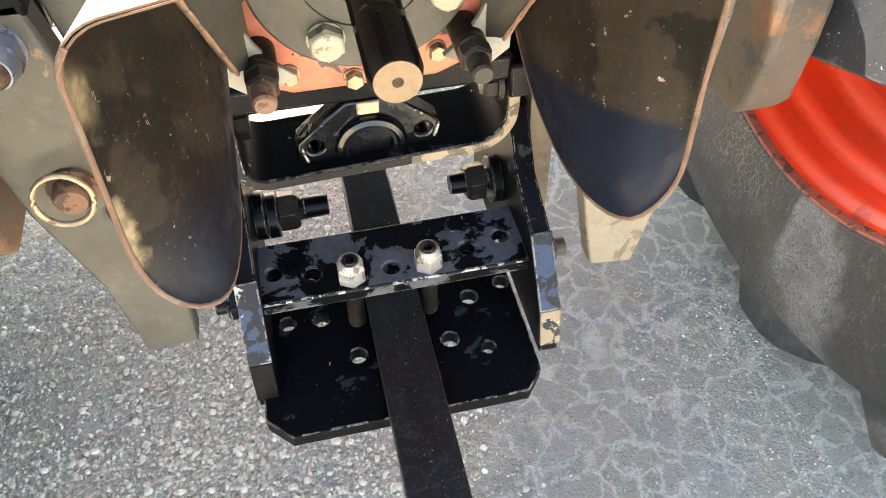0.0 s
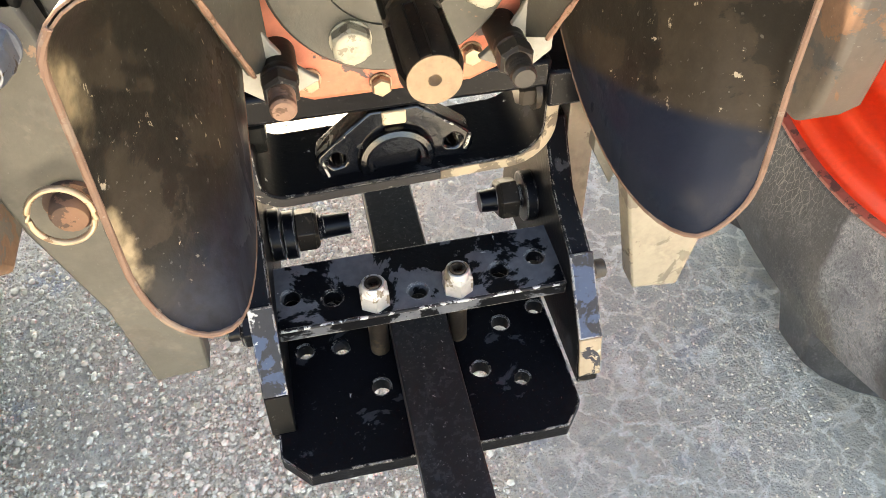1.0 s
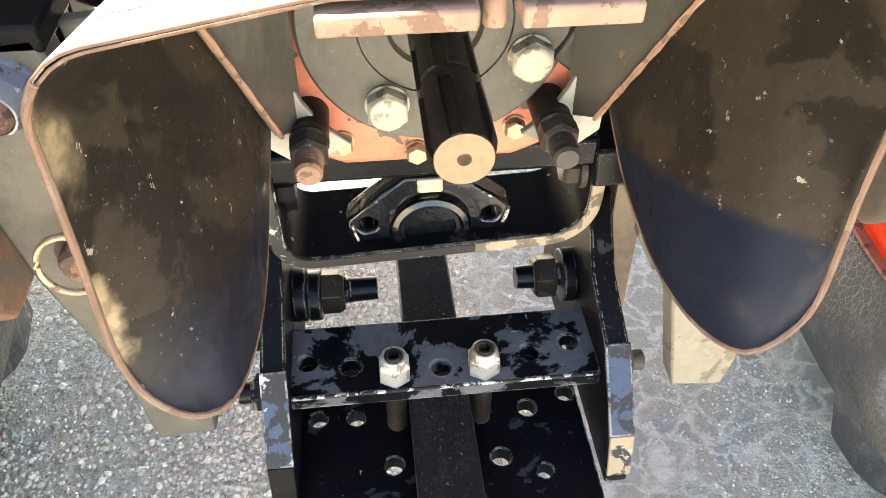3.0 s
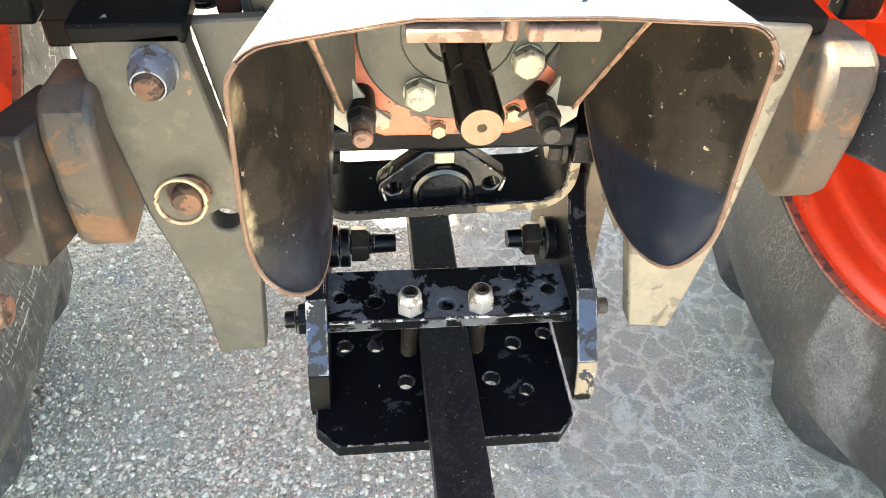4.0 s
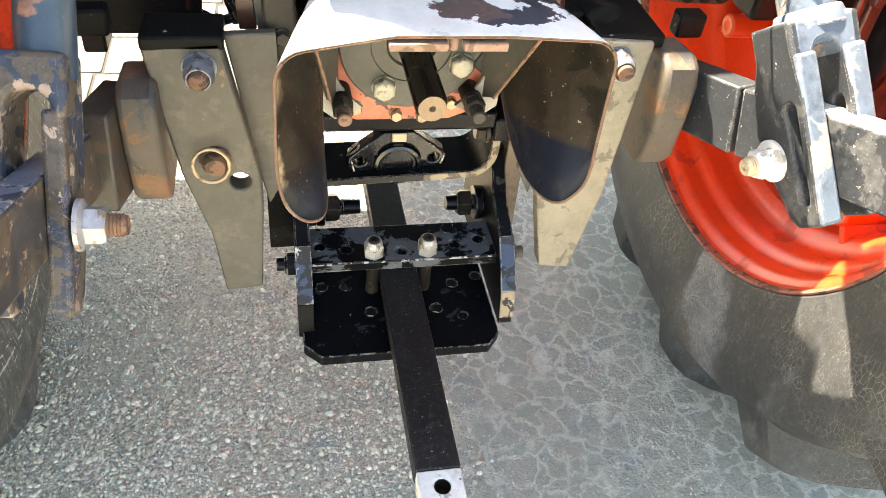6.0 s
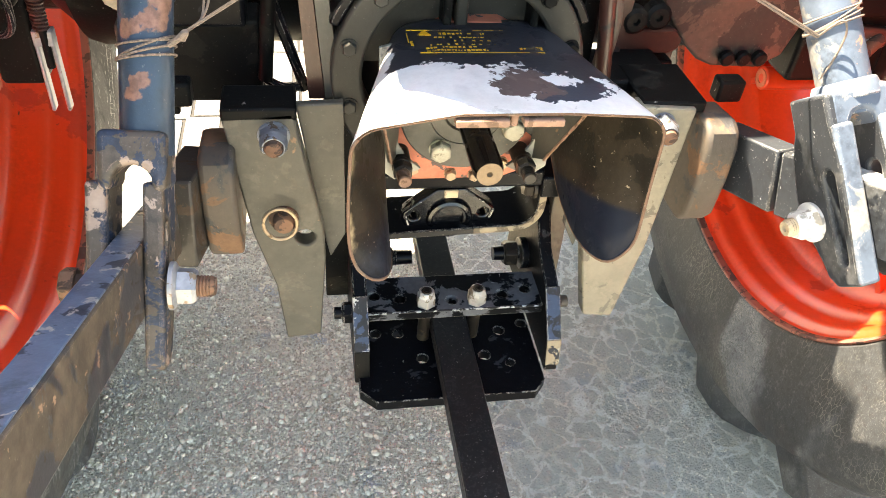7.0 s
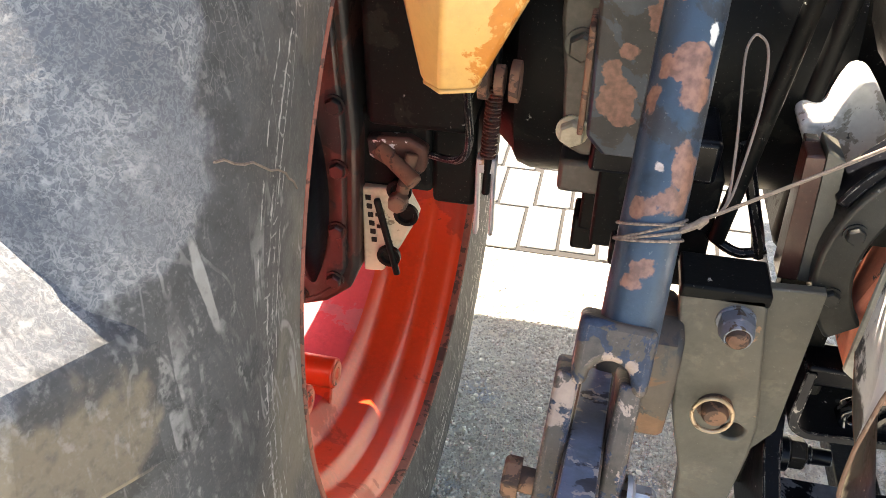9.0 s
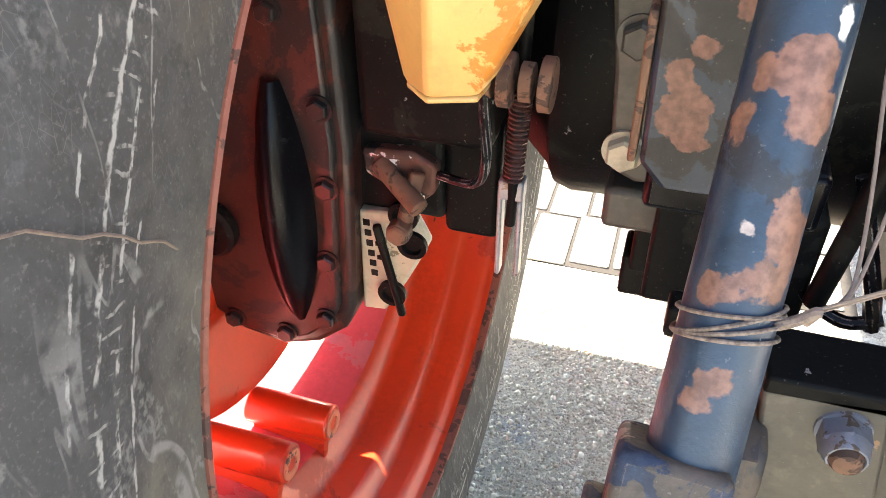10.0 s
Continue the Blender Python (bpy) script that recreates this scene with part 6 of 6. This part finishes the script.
lower_link(-1, BLUE_BAR, "flat steel lower link with worn blue paint and scratches")
lower_link(1, GREY_BAR, "dark flat steel lower link with worn edges")
lift_rod(-1, (-0.348, -0.137, 0.866), (-0.360, -0.250, 0.684), ROD_BLUE, "blue lift rod with rust-coloured bare patches and forked end", ZINC, fork_mat=BLUE_WORN)
lift_rod(1, (0.379, -0.111, 0.881), (0.416, -0.231, 0.731), BLUE_PALE, "weathered blue-grey lift rod with forked end", BARE_SUNLIT, 0.028, 0.027, cheek_mat=GREY_BAR)
bm = bmesh.new()
slab(bm, [(-0.404, 1.25), (-0.318, 1.25), (-0.322, 0.92), (-0.335, 0.902), (-0.380, 0.902), (-0.396, 0.92)], xz(0.075), 0.03)
part("arm_plate", bm, ARM_BLUE, tractor, "flat blue lift arm end with a rust-coloured patch", bevel=0.004)
bm = bmesh.new()
box(bm, (-0.402, 0.10, 0.975), (0.006, 0.05, 0.11))
part("arm_edge", bm, RUST, tractor, "rusty edge strip", bevel=0.002)

# ---- amber lamp, spring rod ----
lamp = thing("marker_lamp", (-0.507, -0.01, 1.0), "amber yellow plastic lamp housing hanging under the fender", "lamp")
bm = bmesh.new()
rows = []
for z, wx, wy in ((1.006, 0.024, 0.020), (1.012, 0.028, 0.025), (1.10, 0.061, 0.05), (1.24, 0.085, 0.07)):
    c = Vector((-0.515 + 0.14 * (z - 1.0), -0.004 + 0.1 * (z - 1.0), z - 0.006))
    rows.append([bm.verts.new(c + Vector(p)) for p in ((-wx, -wy * 0.2, 0), (-wx * 0.2, -wy, 0), (wx * 0.9, -wy * 0.5, 0), (wx, wy * 0.6, 0), (0, wy, 0), (-wx * 0.9, wy * 0.7, 0))])
for ra, rb2 in zip(rows, rows[1:]):
    for k in range(6):
        bm.faces.new((ra[k], ra[(k + 1) % 6], rb2[(k + 1) % 6], rb2[k]))
bm.faces.new(rows[-1])
part("housing", bm, AMBER, lamp, bevel=0.004, segments=3)
bm = bmesh.new()
cap = [(-0.5385, -0.008), (-0.5195, -0.0265), (-0.491, -0.0165), (-0.489, 0.0085), (-0.5145, 0.017), (-0.5375, 0.011)]
slab(bm, cap, xy(1.0015), 0.004)
part("end_cap", bm, AMBER, lamp, "worn orange end of the lamp housing", bevel=0.0015)
sp = thing("brake_rod", (-0.50, 0.17, 0.78), "thin vertical rod with a coil spring and clevis", "rod")
bm = bmesh.new()
cyl(bm, (-0.488, 0.13, 1.15), (-0.506, 0.17, 0.78), 0.005, n=12)
part("rod", bm, DARK_CAST, sp)
bm = bmesh.new()
p0, p1 = Vector((-0.496, 0.142, 0.935)), Vector((-0.504, 0.163, 0.835))
sweep(bm, [p0.lerp(p1, k / 168) + Vector((0.008 * math.cos(k * 0.75), 0.008 * math.sin(k * 0.75), 0)) for k in range(169)], 0.0021, 6)
part("spring", bm, BROWN_CAST, sp, "dark rusty coil spring")
bm = bmesh.new()
for e in (-1, 1):
    box(bm, (-0.507 + e * 0.0095, 0.175, 0.768), (0.005, 0.016, 0.10))
box(bm, (-0.506, 0.172, 0.820), (0.024, 0.018, 0.02))
part("clevis", bm, ZINC, sp, "grey steel clevis", bevel=0.002)
bm = bmesh.new()
for k in range(4):
    cyl(bm, (-0.527 + 0.016 * k, 0.13, 0.945), (-0.517 + 0.016 * k, 0.13, 0.945), 0.022 if k % 2 else 0.016, n=20)
part("pivot", bm, RUST, sp, "rusty pivot washers", bevel=0.001)

# ---- top link pin and twine ----
pin = thing("top_link_pin", (-0.03, -0.05, 1.11), "bare steel top link pin with ring and washers", "pin")
bm = bmesh.new()
lathe(bm, (-0.078, -0.06, 1.096), (1, 0, 0), [(0, 0.0), (0, 0.012), (0.03, 0.012), (0.03, 0.010), (0.10, 0.010), (0.105, 0.014), (0.118, 0.014), (0.124, 0.009), (0.124, 0.0)], 24)
part("shaft", bm, PIN_STEEL, pin)
for x, r in ((-0.055, 0.024), (0.0, 0.024)):
    bm = bmesh.new()
    cyl(bm, (x, -0.06, 1.096), (x + 0.008, -0.06, 1.096), r, n=24)
    part("washer", bm, STEEL, pin, bevel=0.0015)
bm = bmesh.new()
sweep(bm, [Vector((-0.071 + 0.013 * math.cos(a), -0.074, 1.085 + 0.019 * math.sin(a))) for a in (2 * math.pi * k / 20 for k in range(21))], 0.0025, 8)
part("ring", bm, STEEL, pin, "wire ring")


def wrap(bm, top, low, up, r):
    """Three slanting turns of twine round a lift rod, up metres above its fork."""
    top, low = Vector(top), Vector(low)
    d = (low - top).normalized()
    u = Vector((1, 0, 0))
    u = (u - d * u.dot(d)).normalized()
    v = d.cross(u)
    for k in range(4):
        c = top + u * 0.008 - d * (up + 0.0042 * k)
        slant = 0.004 + 0.004 * (k % 3)
        sweep(bm, [c + u * (r * math.cos(a)) + v * (r * math.sin(a)) - d * (slant * math.cos(a)) for a in (2 * math.pi * q / 28 for q in range(29))], 0.0012, 7)


twine = thing("twine", (-0.31, -0.09, 0.975), "grey plastic twine tied round the rods and the top link pin", "twine")
bm = bmesh.new()
A, B = Vector((-0.298, -0.100, 0.955)), Vector((-0.080, -0.072, 1.098))
for o in (0.0, 0.0018):
    sweep(bm, smooth_path([A + Vector((0, 0, o)), A.lerp(B, 0.5) + Vector((0, 0, -0.004 + o)), B + Vector((0, 0, o))], 10), 0.0009, 7)
part("strand", bm, TWINE, twine)
bm = bmesh.new()
wrap(bm, (-0.348, -0.137, 0.866), (-0.360, -0.250, 0.684), 0.075, 0.0258)
sweep(bm, smooth_path([(-0.314, -0.102, 0.944), (-0.305, -0.102, 0.950), (-0.298, -0.101, 0.956), (-0.302, -0.100, 0.948)]), 0.0030, 8)
part("binding", bm, TWINE, twine, "twine wound round the rod and knotted")
bm = bmesh.new()
sweep(bm, smooth_path([(-0.290, -0.098, 0.960), (-0.283, -0.085, 0.967), (-0.281, -0.051, 0.998), (-0.282, -0.005, 1.042), (-0.279, 0.008, 1.055), (-0.273, 0.012, 1.058), (-0.265, 0.002, 1.048), (-0.267, -0.034, 1.014), (-0.279, -0.079, 0.971), (-0.288, -0.098, 0.962)]), 0.0011, 7)
part("loop", bm, TWINE, twine, "hanging loop of twine")
bm = bmesh.new()
C, D = Vector((0.035, -0.07, 1.10)), Vector((0.338, -0.083, 0.946))
for o in (0.0, 0.0028):
    sweep(bm, smooth_path([C + Vector((0, 0, o)), C.lerp(D, 0.5) + Vector((0, 0, -0.004 + o)), D + Vector((0, 0, o))], 10), 0.0012, 7)
part("strand", bm, TWINE, twine)

bm = bmesh.new()
wrap(bm, (0.379, -0.111, 0.881), (0.416, -0.231, 0.731), 0.085, 0.030)
sweep(bm, smooth_path([(0.338, -0.083, 0.946), (0.345, -0.090, 0.962), (0.352, -0.095, 0.970), (0.360, -0.096, 0.955), (0.356, -0.098, 0.925), (0.350, -0.098, 0.905)]), 0.0012, 7)
part("binding", bm, TWINE, twine, "twine wound round the second rod")

# ---- small parts between the casting and the axle ----
bm = bmesh.new()
sweep(bm, smooth_path([(0.085, 0.055, 1.03), (0.118, 0.06, 0.98), (0.147, 0.065, 0.945), (0.172, 0.07, 0.912), (0.176, 0.075, 0.86), (0.172, 0.08, 0.80)]), 0.011, 12)
part("bent_strut", bm, OLIVE, tractor, "dusty olive bent strut")
bm = bmesh.new()
slab(bm, [(0.158, 0.944), (0.194, 0.954), (0.196, 0.938), (0.188, 0.922), (0.176, 0.924)], xz(0.088), 0.004)
tag = part("warning_tag", bm, YELLOW, tractor, "small yellow triangular warning tag", bevel=0.001)
bm = bmesh.new()
box(bm, (0.181, 0.0872, 0.938), (0.012, 0.001, 0.003), Matrix.Rotation(-0.3, 4, "Y"))
part("marking", bm, BLACK_CLEAN, tag)
bm = bmesh.new()
slab(bm, [(0.212, 0.848), (0.300, 0.848), (0.312, 0.836), (0.308, 0.818), (0.296, 0.813), (0.212, 0.813)], xz(0.142), 0.02)
part("side_plate", bm, BROWN_CAST, tractor, "brown rounded side plate", bevel=0.004)
bm = bmesh.new()
slab(bm, [(0.210, 0.93), (0.226, 0.93), (0.218, 0.795), (0.198, 0.795)], xz(0.128), 0.012)
part("side_strap", bm, BROWN_CAST, tractor, "brown upright strap", bevel=0.002)
for x, z in ((0.232, 0.866), (0.262, 0.872)):
    bm = bmesh.new()
    lathe(bm, (x, 0.145, z), (0, -1, 0), [(0, 0.018), (0.016, 0.018), (0.020, 0.013), (0.020, 0.005), (0.014, 0.004), (0.014, 0.0)], 20)
    part("plug", bm, DARK_CAST, tractor, "dark round plug")
bm = bmesh.new()
box(bm, (0.265, 0.17, 0.786), (0.085, 0.06, 0.035))
part("valve_block", bm, BLACK_CLEAN, tractor, "black block under the side plate", bevel=0.004)
# hanging rods and hoses on the other side
bm = bmesh.new()
cyl(bm, (-0.215, 0.10, 1.10), (-0.243, 0.12, 0.79), 0.009, n=14)
part("hanging_tube", bm, DARK_CAST, tractor, "black hanging tube")
bm = bmesh.new()
cyl(bm, (-0.200, 0.05, 1.12), (-0.208, 0.06, 0.99), 0.008, n=14)
part("hanging_tube", bm, DARK_CAST, tractor)
bm = bmesh.new()
sweep(bm, smooth_path([(-0.235, 0.14, 0.90), (-0.222, 0.13, 0.86), (-0.205, 0.12, 0.81), (-0.196, 0.12, 0.775)]), 0.007, 8)
part("hose", bm, BLACK_CLEAN, tractor)
bm = bmesh.new()
sweep(bm, smooth_path([(-0.262, 0.14, 0.80), (-0.24, 0.13, 0.782), (-0.215, 0.12, 0.776), (-0.19, 0.12, 0.786)]), 0.006, 8)
part("hose", bm, BLACK_CLEAN, tractor)
bm = bmesh.new()
slab(bm, [(-0.192, 0.93), (-0.178, 0.93), (-0.150, 0.77), (-0.168, 0.765)], xz(0.10), 0.015)
part("side_strap", bm, BROWN_CAST, tractor, bevel=0.002)
bm = bmesh.new()
box(bm, (-0.325, 0.16, 0.885), (0.13, 0.10, 0.05))
part("cross_block", bm, BLACK_CLEAN, tractor, "black block between the axle and the casting", bevel=0.006)
